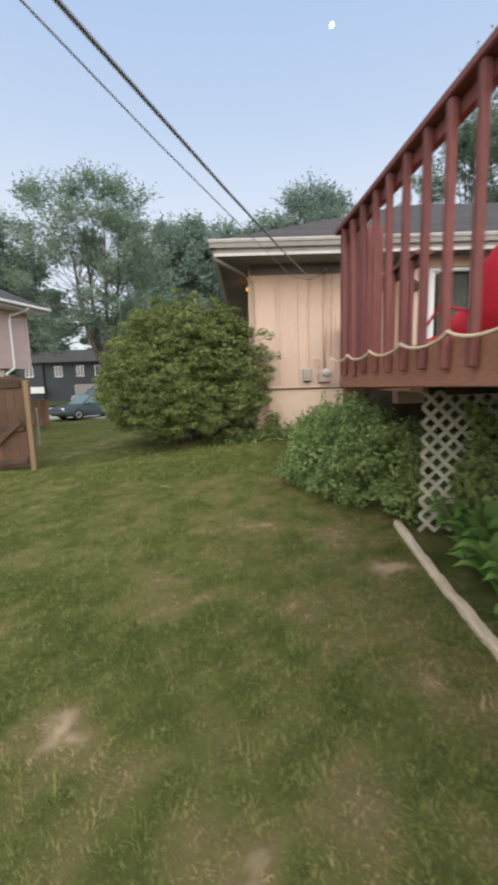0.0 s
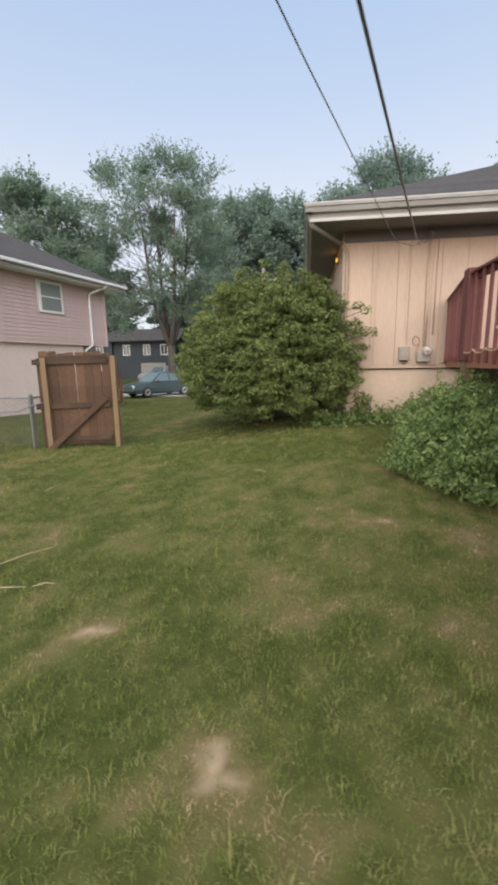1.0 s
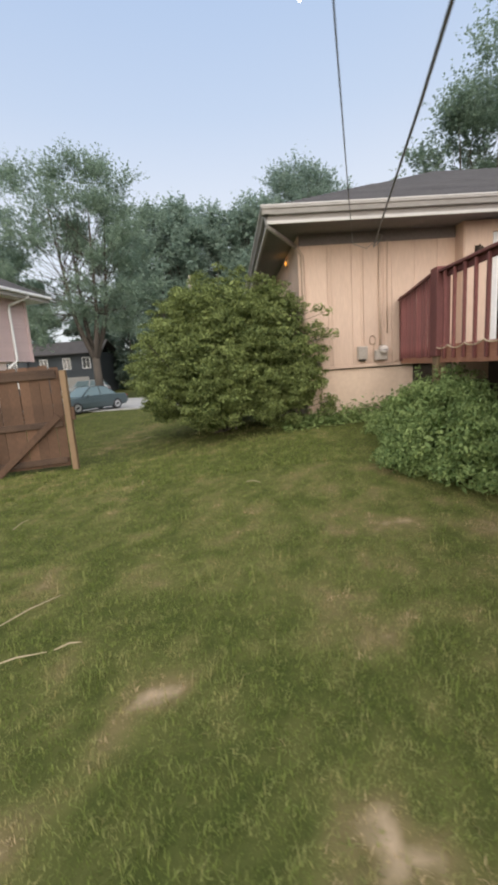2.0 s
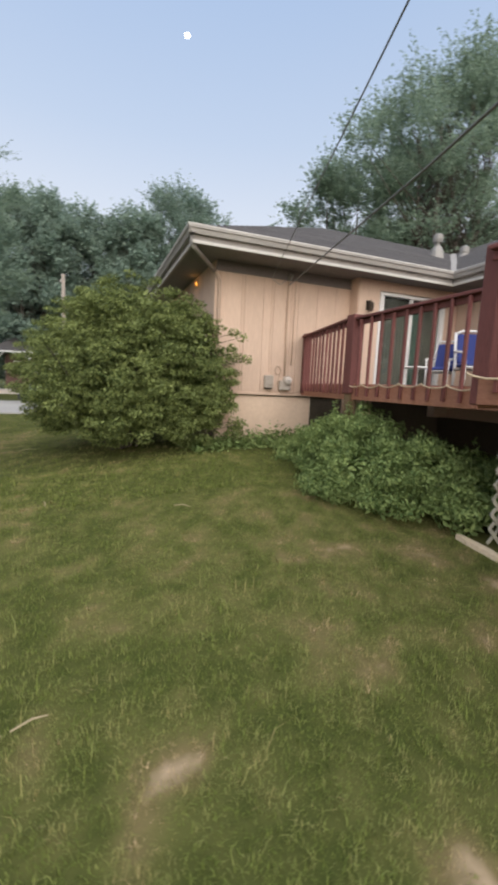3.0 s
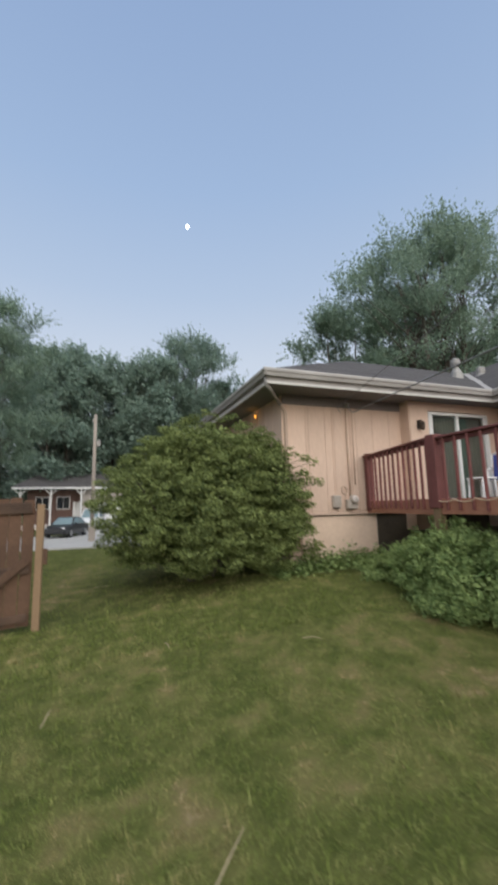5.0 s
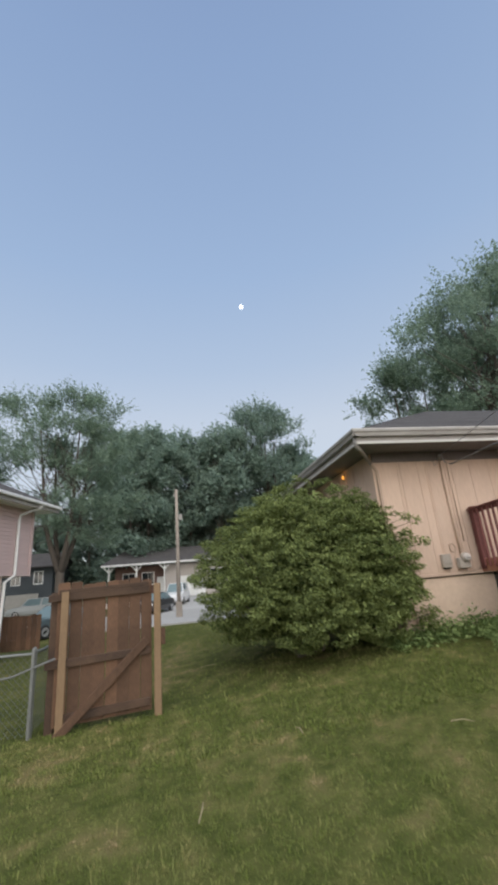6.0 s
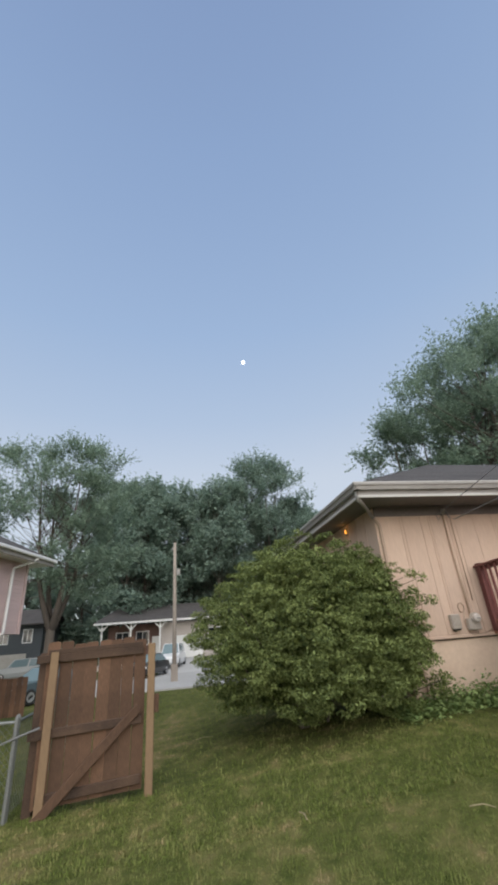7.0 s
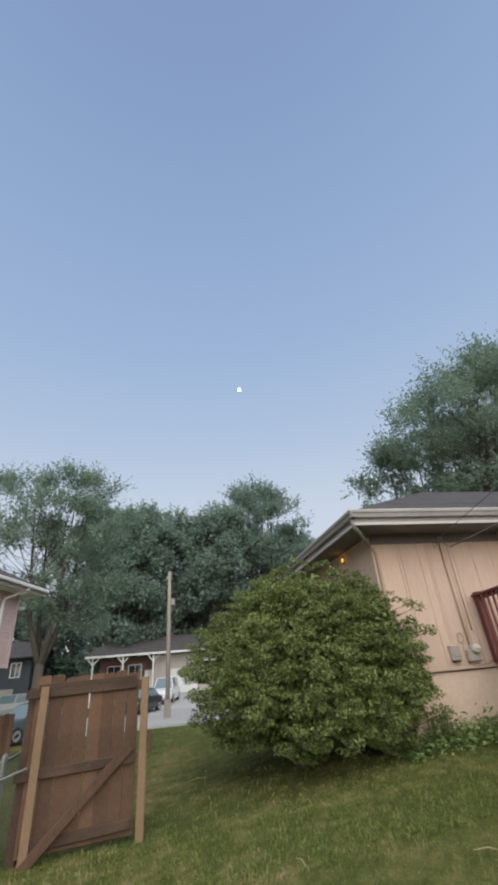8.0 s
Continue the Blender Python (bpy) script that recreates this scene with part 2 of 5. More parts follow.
def box(x0, y0, z0, x1, y1, z1, bevel=0.0, bm=None):
    bm = bm or bmesh.new()
    r = bmesh.ops.create_cube(bm, size=1, matrix=Matrix.Translation(((x0 + x1) / 2, (y0 + y1) / 2, (z0 + z1) / 2)) @ Matrix.Diagonal((abs(x1 - x0), abs(y1 - y0), abs(z1 - z0), 1)))
    if bevel:
        es = list({e for v in r["verts"] for e in v.link_edges})
        bmesh.ops.bevel(bm, geom=es, offset=bevel, segments=1, affect="EDGES")
    return bm


def bar(a, b, w, h, bevel=0.0, bm=None, up=(0, 0, 1)):
    """A squared timber from a to b, w wide, h high."""
    a, b = Vector(a), Vector(b)
    d = b - a
    y = d.normalized()
    x = y.cross(Vector(up))
    x = x.normalized() if x.length > 1e-4 else Vector((1, 0, 0))
    z = x.cross(y)
    m = Matrix((x, y, z)).transposed().to_4x4()
    m.translation = (a + b) / 2
    bm = bm or bmesh.new()
    r = bmesh.ops.create_cube(bm, size=1, matrix=m @ Matrix.Diagonal((w, d.length, h, 1)))
    if bevel:
        bmesh.ops.bevel(bm, geom=list({e for v in r["verts"] for e in v.link_edges}), offset=bevel, segments=1, affect="EDGES")
    return bm


def tube(points, radii, sides=8, bm=None):
    """A round, tapering tube along points."""
    bm = bm or bmesh.new()
    pts = [Vector(p) for p in points]
    rings = []
    for i, p in enumerate(pts):
        d = (pts[min(i + 1, len(pts) - 1)] - pts[max(i - 1, 0)]).normalized()
        x = d.cross(Vector((0.31, 0.9, 0.2))).normalized()
        y = d.cross(x)
        r = radii[i] if hasattr(radii, "__len__") else radii
        rings.append([bm.verts.new(p + (x * math.cos(k * 2 * math.pi / sides) + y * math.sin(k * 2 * math.pi / sides)) * r) for k in range(sides)])
    for a, b in zip(rings, rings[1:]):
        for k in range(sides):
            bm.faces.new((a[k], a[(k + 1) % sides], b[(k + 1) % sides], b[k]))
    bm.faces.new(rings[0][::-1])
    bm.faces.new(rings[-1])
    return bm


def prism(outline, lo, hi, axis="z", bm=None):
    """A closed outline of (u, v) drawn out along an axis."""
    bm = bm or bmesh.new()
    put = {"z": lambda u, v, w: (u, v, w), "y": lambda u, v, w: (u, w, v), "x": lambda u, v, w: (w, u, v)}[axis]
    a, b = [bm.verts.new(put(u, v, lo)) for u, v in outline], [bm.verts.new(put(u, v, hi)) for u, v in outline]
    n = len(outline)
    for i in range(n):
        bm.faces.new((a[i], a[(i + 1) % n], b[(i + 1) % n], b[i]))
    bm.faces.new(a[::-1])
    bm.faces.new(b)
    return bm


def sheet(corners, thick, bm=None):
    """A flat slab: corners on top, thick downwards."""
    bm = bm or bmesh.new()
    a = [bm.verts.new(c) for c in corners]
    b = [bm.verts.new(Vector(c) - Vector((0, 0, thick))) for c in corners]
    n = len(a)
    bm.faces.new(a)
    bm.faces.new(b[::-1])
    for i in range(n):
        bm.faces.new((a[i], b[i], b[(i + 1) % n], a[(i + 1) % n]))
    return bm


def raw_mesh(name, verts, faces_per, material, parent=None, **tags):
    """A mesh from arrays: verts (n, k, 3) for n pieces of k corners, faces_per: corner indices of one piece's faces."""
    n, k, _ = verts.shape
    me = bpy.data.meshes.new(name)
    me.vertices.add(n * k)
    me.vertices.foreach_set("co", verts.reshape(-1).astype(np.float32))
    base = np.arange(n)[:, None] * k
    loops = np.concatenate([base + np.array(f)[None] for f in faces_per], axis=1)
    sizes = np.tile([len(f) for f in faces_per], n)
    me.loops.add(loops.size)
    me.loops.foreach_set("vertex_index", loops.reshape(-1).astype(np.int32))
    me.polygons.add(len(sizes))
    me.polygons.foreach_set("loop_start", np.concatenate([[0], np.cumsum(sizes)[:-1]]).astype(np.int32))
    me.update(calc_edges=True)
    me.validate()
    me.materials.append(material)
    ob = new(name, me)
    ob.parent = parent
    return tagged(ob, **tags)


def leaves(points, normals, size, rng, droop=0.3, slim=0.5):
    """Folded leaves (n, 4, 3) at points, facing roughly along normals."""
    n = len(points)
    nz = normals + rng.normal(0, 0.55, (n, 3)) + np.array([0, 0, 0.35])
    nz /= np.linalg.norm(nz, axis=1, keepdims=True) + 1e-6
    t = rng.normal(0, 1, (n, 3)) + np.array([0, 0, -droop])
    t -= nz * np.sum(t * nz, axis=1, keepdims=True)
    t /= np.linalg.norm(t, axis=1, keepdims=True) + 1e-6
    s = np.cross(nz, t)
    ln = (size * rng.uniform(0.6, 1.35, n))[:, None]
    a = points - t * ln * 0.5
    c = points + t * ln * 0.5 - nz * ln * 0.12
    b = points + s * ln * slim * 0.5 + nz * ln * 0.08
    d = points - s * ln * slim * 0.5 + nz * ln * 0.08
    return np.stack([a, b, c, d], axis=1)


LEAF_FACES = [(0, 1, 2), (0, 2, 3)]


def clump_points(clumps, count, rng, hollow=0.55, grain=0.0):
    """Points on and just inside the shells of ellipsoid clumps (x, y, z, rx, ry, rz), with outward directions."""
    c = np.array(clumps, float)
    area = (c[:, 3] * c[:, 4] + c[:, 4] * c[:, 5] + c[:, 3] * c[:, 5])
    pick = rng.choice(len(c), count, p=area / area.sum())
    d = rng.normal(0, 1, (count, 3))
    d /= np.linalg.norm(d, axis=1, keepdims=True)
    r = rng.uniform(hollow ** 3, 1.0, count) ** (1 / 3)
    bump = 1 + grain * np.sin(d[:, 0] * 7 + pick) * np.sin(d[:, 1] * 6 + pick * 2) * np.sin(d[:, 2] * 8)
    p = c[pick, :3] + d * c[pick, 3:] * (r * bump)[:, None]
    return p, d


def sm(v, a, b):
    t = np.clip((v - a) / (b - a), 0, 1)
    return t * t * (3 - 2 * t)


def ground_z(x, y):
    """Height of the ground: a bank up to the house, falling away to the street."""
    x, y = np.asarray(x, float), np.asarray(y, float)
    bank = 0.40 * sm(y, 2.0, 8.2) * sm(x, -4.0, 0.3)
    return 0.05 + bank - (0.5 + bank) * sm(y, 9.5, 23.5)


BARE = [(-1.61, 2.29, 0.10, 0.55), (-1.72, 2.18, 0.20, 0.22), (-1.81, 2.08, 0.12, 0.36), (-1.78, 2.42, 0.13, 0.36), (-1.70, 1.98, 0.11, 0.36), (-0.33, 4.08, 0.22, 0.22), (-0.71, 2.38, 0.18, 0.24), (-0.88, 1.63, 0.2, 0.25), (-0.9, 1.5, 0.24, 0.42), (-0.6, 1.36, 0.24, 0.42), (-0.1, 1.1, 0.34, 0.36), (0.35, 1.25, 0.2, 0.3), (0.34, 2.5, 0.24, 0.13), (1.02, 2.9, 0.25, 0.42), (1.0, 1.85, 0.25, 0.3), (-0.25, 3.85, 0.3, 0.24), (0.2, 3.7, 0.25, 0.2), (-2.66, 3.5, 0.2, 0.3), (-0.5, 2.42, 0.2, 0.22), (-3.3, 9.6, 0.15, 0.3), (0.7, 3.4, 0.25, 0.2)]


def dryness(x, y):
    """0 lush to 1 bare, over arrays."""
    out = np.empty(len(x))
    for i, (a, b) in enumerate(zip(x, y)):
        v = 0.13 * noise.noise((a * 0.6, b * 0.6, 3.1)) + 0.18 * noise.noise((a * 1.7, b * 1.7, 7.7)) + 0.34 * noise.noise((a * 4.2, b * 4.2, 1.3)) + 0.30 * noise.noise((a * 9, b * 9, 4.4))
        side = min(max((a + 1.2) / 2.6, 0), 1) * min(max((7 - b) / 4, 0), 1)
        v += 0.12 + 0.09 * side - 0.05 * min(max((b - 4.4) / 2.5, 0), 1) - 0.06 * min(max((1.7 - b) / 0.8, 0), 1)
        # light on the mown ridge, painted as a paler band down to the street
        v += 0.26 * math.exp(-((a + 3.78 - 0.08 * (b - 9)) / 0.42) ** 2) * min(max((b - 8.2) / 1.2, 0), 1) * min(max((17 - b) / 4, 0), 1)
        for cx, cy, r, deep in BARE:
            q = ((a - cx) ** 2 + (b - cy) ** 2) / (r * r)
            if q < 4:
                v += deep * math.exp(-q * 1.3) * (1 + 1.1 * noise.noise((a * 19, b * 19, 2.2)))
        out[i] = v
    return np.clip(out, 0, 1)


def add_dry(me, values):
    at = me.attributes.new("dry", "FLOAT", "POINT")
    at.data.foreach_set("value", np.asarray(values, np.float32))


# ---- ground ----
def build_ground():
    xs = np.unique(np.concatenate([np.linspace(-2000, -60, 12), np.linspace(-60, -9, 26), np.arange(-9, 4.01, 0.12), np.linspace(4, 60, 20), np.linspace(60, 2000, 12)]).round(3))
    ys = np.unique(np.concatenate([np.linspace(-2000, -40, 12), np.linspace(-40, -7, 12), np.arange(-7, 12.01, 0.12), np.arange(12, 40, 0.8), np.linspace(40, 120, 16), np.linspace(120, 2500, 12)]).round(3))
    gx, gy = np.meshgrid(xs, ys)
    z = ground_z(gx, gy)
    w, h = len(xs), len(ys)
    me = bpy.data.meshes.new("ground")
    i = np.arange(w * h).reshape(h, w)
    quads = np.stack([i[:-1, :-1], i[:-1, 1:], i[1:, 1:], i[1:, :-1]], axis=-1).reshape(-1, 4)
    me.from_pydata(np.stack([gx, gy, z], -1).reshape(-1, 3).tolist(), [], quads.tolist())
    for p in me.polygons:
        p.use_smooth = True
    me.materials.append(SOIL)
    add_dry(me, dryness(gx.ravel(), gy.ravel()))
    tagged(new("ground", me), "mown lawn with dry brown patches sloping to a street", "lawn", kind="structure")


def blades(name, x, y, tall, wide, rng, label):
    dry = dryness(x, y)
    keep = rng.uniform(0, 1, len(x)) > np.clip((dry - 0.52) * 2.2, 0, 0.95)
    x, y, dry = x[keep], y[keep], dry[keep]
    n = len(x)
    z = ground_z(x, y) - 0.004
    turn, lean = rng.uniform(0, 2 * math.pi, n), rng.uniform(0.1, 1.5, n)
    tuft = np.array([noise.noise((a * 26, b * 26, 9.3)) + 0.7 * noise.noise((a * 11, b * 11, 5.1)) for a, b in zip(x, y)])
    hgt = tall * rng.uniform(0.4, 1.45, n) * (1.25 - 0.75 * dry) * np.clip(1 + 0.9 * tuft, 0.35, 2.0)
    wd = wide * rng.uniform(0.6, 1.3, n)
    side = np.stack([np.cos(turn), np.sin(turn), np.zeros(n)], 1) * wd[:, None] / 2
    fwd = np.stack([-np.sin(turn), np.cos(turn), np.zeros(n)], 1)
    base = np.stack([x, y, z], 1)
    mid = base + fwd * (hgt * lean * 0.25)[:, None] + np.array([0, 0, 1.0]) * (hgt * 0.6)[:, None]
    tip = base + fwd * (hgt * lean * 0.9)[:, None] + np.array([0, 0, 1.0]) * (hgt * (1.05 - 0.42 * lean))[:, None]
    v = np.stack([base - side, base + side, mid + side * 0.8, tip, mid - side * 0.8], 1)
    ob = raw_mesh(name, v, [(0, 1, 2, 4), (4, 2, 3)], BLADE, label=label, category="grass", kind="stuff")
    add_dry(ob.data, np.repeat(np.clip(dry + 0.25 * tuft + rng.normal(0, 0.07, n) + np.where(rng.uniform(0, 1, n) < 0.05, 0.22, 0.0), 0, 1), 5))


def build_grass():
    rng = np.random.default_rng(5)
    n = 390000
    x, y = rng.uniform(-5.4, 1.45, n), rng.uniform(0.7, 7.2, n)
    d = np.hypot(x + 1.5, y - 0.3)
    ok = rng.uniform(0, 1, n) < np.clip(1.25 - d / 9, 0.25, 1)
    blades("grass", x[ok], y[ok], 0.020, 0.0027, rng, "short green lawn grass thinning to straw")
    n = 90000
    x, y = rng.uniform(-12, 0.3, n), 5.5 + 18.5 * rng.uniform(0, 1, n) ** 1.6
    blades("grass", x, y, 0.030, 0.007, rng, "mown lawn grass beyond the bush")
    n = 4200
    c = rng.integers(0, 260, n)
    cx, cy = rng.uniform(-4.6, 1.2, 260), rng.uniform(1.0, 6.5, 260)
    blades("grass", cx[c] + rng.normal(0, 0.05, n), cy[c] + rng.normal(0, 0.05, n), 0.058, 0.0034, rng, "longer grass tufts in the lawn")


# ---- the tan house ----
GX, GY = -0.49, 7.28          # eave corner
WX, WY = 0.10, 8.03           # wall corner
BY = 7.75                     # face of the bay with the sliding door
VX = 4.6                      # eave of the wing
EAVE, SOFFIT_Z, BAND, SLOPE = 3.80, 3.60, 1.36, 0.48


def build_house():
    ridge_y, ridge_x = 12.2, VX + (12.2 - GY)
    top = EAVE + SLOPE * (ridge_y - GY)
    far_y = ridge_y * 2 - GY
    far_x = 2 * ridge_x - VX
    hip = GX + (ridge_y - GY)
    c = [(GX, GY, EAVE), (VX, GY, EAVE), (ridge_x, ridge_y, top), (hip, ridge_y, top), (GX, far_y, EAVE), (far_x, far_y, EAVE), (far_x, -9, EAVE), (VX, -9, EAVE), (ridge_x, -9, top)]
    roof = part("roof_shingles", sheet([c[0], c[1], c[2], c[3]], 0.05), SHINGLE, label="charcoal asphalt shingle hip roof", category="roof", kind="structure")
    for ids in ((0, 3, 4), (4, 3, 2, 5), (1, 7, 8, 2), (2, 8, 6, 5)):
        part("roof_slope", sheet([c[i] for i in ids], 0.05), SHINGLE, roof)
    part("valley_flashing", bar((VX, GY, EAVE + 0.02), (ridge_x, ridge_y, top + 0.02), 0.16, 0.02), GUTTER, roof, "pale metal valley flashing")
    # shingle courses near the eaves
    for k in range(16):
        y = GY + 0.04 + k * 0.16
        z = EAVE + SLOPE * (y - GY) + 0.006
        part("shingle_course", bar((GX + (y - GY), y, z), (VX + (y - GY), y, z), 0.165, 0.012, up=(0, -SLOPE, 1)), SHINGLE, roof)
    for k in range(10):
        x = VX + 0.04 + k * 0.16
        z = EAVE + SLOPE * (x - VX) + 0.006
        part("shingle_course", bar((x, -8, z), (x, GY + (x - VX), z), 0.165, 0.012, up=(-SLOPE, 0, 1)), SHINGLE, roof)
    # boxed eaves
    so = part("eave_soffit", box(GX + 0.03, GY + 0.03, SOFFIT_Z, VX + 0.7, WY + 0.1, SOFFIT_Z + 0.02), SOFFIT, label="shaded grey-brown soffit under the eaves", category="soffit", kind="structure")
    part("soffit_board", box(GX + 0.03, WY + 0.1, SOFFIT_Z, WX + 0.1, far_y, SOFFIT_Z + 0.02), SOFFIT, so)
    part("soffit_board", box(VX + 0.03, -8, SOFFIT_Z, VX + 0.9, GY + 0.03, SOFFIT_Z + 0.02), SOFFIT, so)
    fa = part("fascia", box(GX + 0.02, GY + 0.02, SOFFIT_Z - 0.03, VX + 0.05, GY + 0.045, EAVE), FASCIA, label="weathered cream fascia boards", category="fascia", kind="structure")
    part("fascia_board", box(GX + 0.02, GY + 0.045, SOFFIT_Z - 0.03, GX + 0.045, far_y, EAVE), FASCIA, fa)
    part("fascia_board", box(VX + 0.02, -8, SOFFIT_Z - 0.03, VX + 0.045, GY + 0.02, EAVE), FASCIA, fa)
    part("lower_trim", box(GX - 0.005, GY - 0.005, SOFFIT_Z - 0.035, VX + 0.017, GY + 0.018, SOFFIT_Z + 0.012, 0.004), LIP, fa, "pale lower trim strip")
    part("lower_trim", box(GX - 0.005, GY + 0.02, SOFFIT_Z - 0.035, GX + 0.018, far_y, SOFFIT_Z + 0.012, 0.004), LIP, fa)
    part("lower_trim", box(VX - 0.005, -8, SOFFIT_Z - 0.035, VX + 0.018, GY - 0.007, SOFFIT_Z + 0.012, 0.004), LIP, fa)

    def gutter(a, b, out):
        g = Vector(out)
        bm = bmesh.new()
        prof = [(0.0, -0.11), (0.065, -0.11), (0.085, -0.05), (0.105, -0.035), (0.105, 0.01), (0.09, 0.01), (0.09, -0.03), (0.06, -0.095), (0.0, -0.095)]
        rings = [[bm.verts.new(Vector(p) + g * u + Vector((0, 0, w))) for u, w in prof] for p in (a, b)]
        for k in range(len(prof)):
            bm.faces.new((rings[0][k], rings[0][(k + 1) % len(prof)], rings[1][(k + 1) % len(prof)], rings[1][k]))
        bm.faces.new(rings[0])
        bm.faces.new(rings[1][::-1])
        return bm
    gu = part("rain_gutter", gutter((GX - 0.08, GY + 0.02, EAVE), (VX + 0.02, GY + 0.02, EAVE), (0, -1, 0)), GUTTER, label="dull cream aluminium rain gutter along the eaves", category="gutter", kind="structure")
    part("gutter_run", gutter((GX + 0.02, GY - 0.08, EAVE), (GX + 0.02, far_y, EAVE), (-1, 0, 0)), GUTTER, gu)
    part("gutter_run", gutter((VX + 0.02, -8, EAVE), (VX + 0.02, GY, EAVE), (-1, 0, 0)), GUTTER, gu)
    part("gutter_lip", box(GX - 0.10, GY - 0.092, EAVE - 0.012, VX - 0.09, GY - 0.074, EAVE + 0.016, 0.004), LIP, gu, "pale rolled gutter lip")
    part("gutter_lip", box(GX - 0.092, GY - 0.072, EAVE - 0.012, GX - 0.074, far_y, EAVE + 0.016, 0.004), LIP, gu)
    part("gutter_lip", box(VX - 0.092, -8, EAVE - 0.012, VX - 0.074, GY - 0.094, EAVE + 0.016, 0.004), LIP, gu)
    part("downspout", tube([(WX - 0.05, WY - 0.055, SOFFIT_Z - 0.2), (WX + 0.04, WY - 0.06, SOFFIT_Z - 0.35), (WX + 0.04, WY - 0.06, 0.6), (WX + 0.02, WY - 0.20, 0.48)], 0.033, 8), TAN_METAL, gu, "tan painted downspout at the corner", smooth=True)
    part("offset_pipe", tube([(GX + 0.0, GY + 0.06, EAVE - 0.1), (GX + 0.02, GY + 0.08, SOFFIT_Z - 0.05), (GX + 0.10, GY + 0.14, SOFFIT_Z - 0.09), (WX - 0.05, WY - 0.055, SOFFIT_Z - 0.2)], [0.04, 0.042, 0.034, 0.032], 8), GUTTER, gu, "pale gutter outlet elbow under the soffit", smooth=True)
    # walls: core behind, boards in front
    south = part("wall_south", box(WX, WY, BAND, 2.8, WY + 0.15, SOFFIT_Z), TAN, label="tan painted vertical wood siding wall", category="wall", kind="structure")
    # Added strip that paints the shade the eaves throw on the siding.
    part("frieze_board", box(WX, WY - 0.03, 3.42, 2.8, WY - 0.003, SOFFIT_Z - 0.003), EAVESHADE, south, "dark strip painted as eave shade on the wall top")
    part("corner_trim", box(WX - 0.03, WY - 0.035, BAND + 0.03, WX + 0.06, WY - 0.004, 3.42), TAN, south)
    widths = [0.40, 0.42, 0.20, 0.36, 0.14, 0.40, 0.40, 0.32]
    x = WX + 0.07
    for w in widths:
        if x + w > 2.82:
            break
        part("siding_board", box(x, WY - 0.022, BAND + 0.03, x + w - 0.005, WY - 0.003, 3.42, 0.003), TAN, south)
        x += w
    part("siding_batten", box(0.62, WY - 0.036, BAND + 0.03, 0.655, WY - 0.02, 3.42, 0.004), TAN, south)
    part("siding_batten", box(1.14, WY - 0.036, BAND + 0.03, 1.175, WY - 0.02, 3.42, 0.004), TAN, south)
    part("drip_board", box(WX - 0.03, WY - 0.04, BAND - 0.025, 2.8, WY - 0.003, BAND + 0.026, 0.008), TAN, south, "tan drip board, dark below")
    # Dark strip draws the gap under the drip board with its shade.
    part("drip_joint", box(WX, WY - 0.012, BAND - 0.042, 2.8, WY - 0.003, BAND - 0.028), SHADEBROWN, south, "dark strip for the shaded gap under the drip board")
    found = part("foundation_wall", box(WX + 0.03, WY + 0.012, -0.6, 2.08, WY + 0.2, BAND), TAN_BASE, label="tan painted block foundation wall", category="foundation", kind="structure")
    # From here on the block is coloured dark as shade under the deck.
    part("unpainted_block", box(2.08, WY + 0.012, -0.6, 10, WY + 0.2, 1.36), DECKSHADE, found, "foundation block coloured dark as shade under the deck")
    part("foundation_side", box(WX + 0.03, WY + 0.2, -0.6, WX + 0.2, far_y - 0.8, BAND), TAN_BASE, found)
    west = part("wall_west", box(WX, WY + 0.15, BAND, WX + 0.15, far_y - 0.75, SOFFIT_Z), TAN, label="tan side wall behind the bush", category="wall", kind="structure")
    for k in range(12):
        part("siding_board", box(WX - 0.02, WY + 0.02 + k * 0.4, BAND + 0.03, WX - 0.003, WY + 0.41 + k * 0.4 - 0.012, SOFFIT_Z - 0.01, 0.004), TAN, west)
    bay = part("wall_bay", box(2.8, BY, 1.0, 3.3, WY + 0.1, SOFFIT_Z), TAN, label="tan bay wall beside the sliding door", category="wall", kind="structure")
    part("wall_over_door", box(3.3, BY, 3.42, 4.95, BY + 0.2, SOFFIT_Z), TAN, bay)
    part("wall_beside_door", box(4.95, BY, 1.0, 5.5, BY + 0.2, SOFFIT_Z), TAN, bay)
    part("siding_board", box(2.815, BY - 0.02, 1.5, 3.28, BY - 0.003, SOFFIT_Z - 0.01, 0.004), TAN, bay)
    wing = part("wall_wing", box(5.3, -8, 1.0, 5.5, BY, SOFFIT_Z), TAN, label="tan wing wall along the deck", category="wall", kind="structure")
    for k in range(22):
        y1 = BY - 0.02 - k * 0.4
        part("siding_board", box(5.277, y1 - 0.388, 1.5, 5.297, y1, SOFFIT_Z - 0.01, 0.004), TAN, wing)
    # Wing foundation in the same painted shade tone.
    part("foundation_wing", box(5.35, -8, -0.6, 5.5, WY, 1.0), DECKSHADE, found)
    part("back_wall", box(WX + 0.15, far_y - 0.9, -0.6, far_x - 0.7, far_y - 0.75, SOFFIT_Z), TAN, west)
    # windows in the wing
    win = part("window_wing", box(5.262, 4.6, 2.3, 5.29, 5.9, 3.3), WHITE, label="white framed wing window above the deck", category="window", kind="structure")
    for k in range(2):
        part("pane", box(5.25, 4.66 + k * 0.62, 2.36, 5.258, 5.22 + k * 0.62, 3.24), GLASS, win)


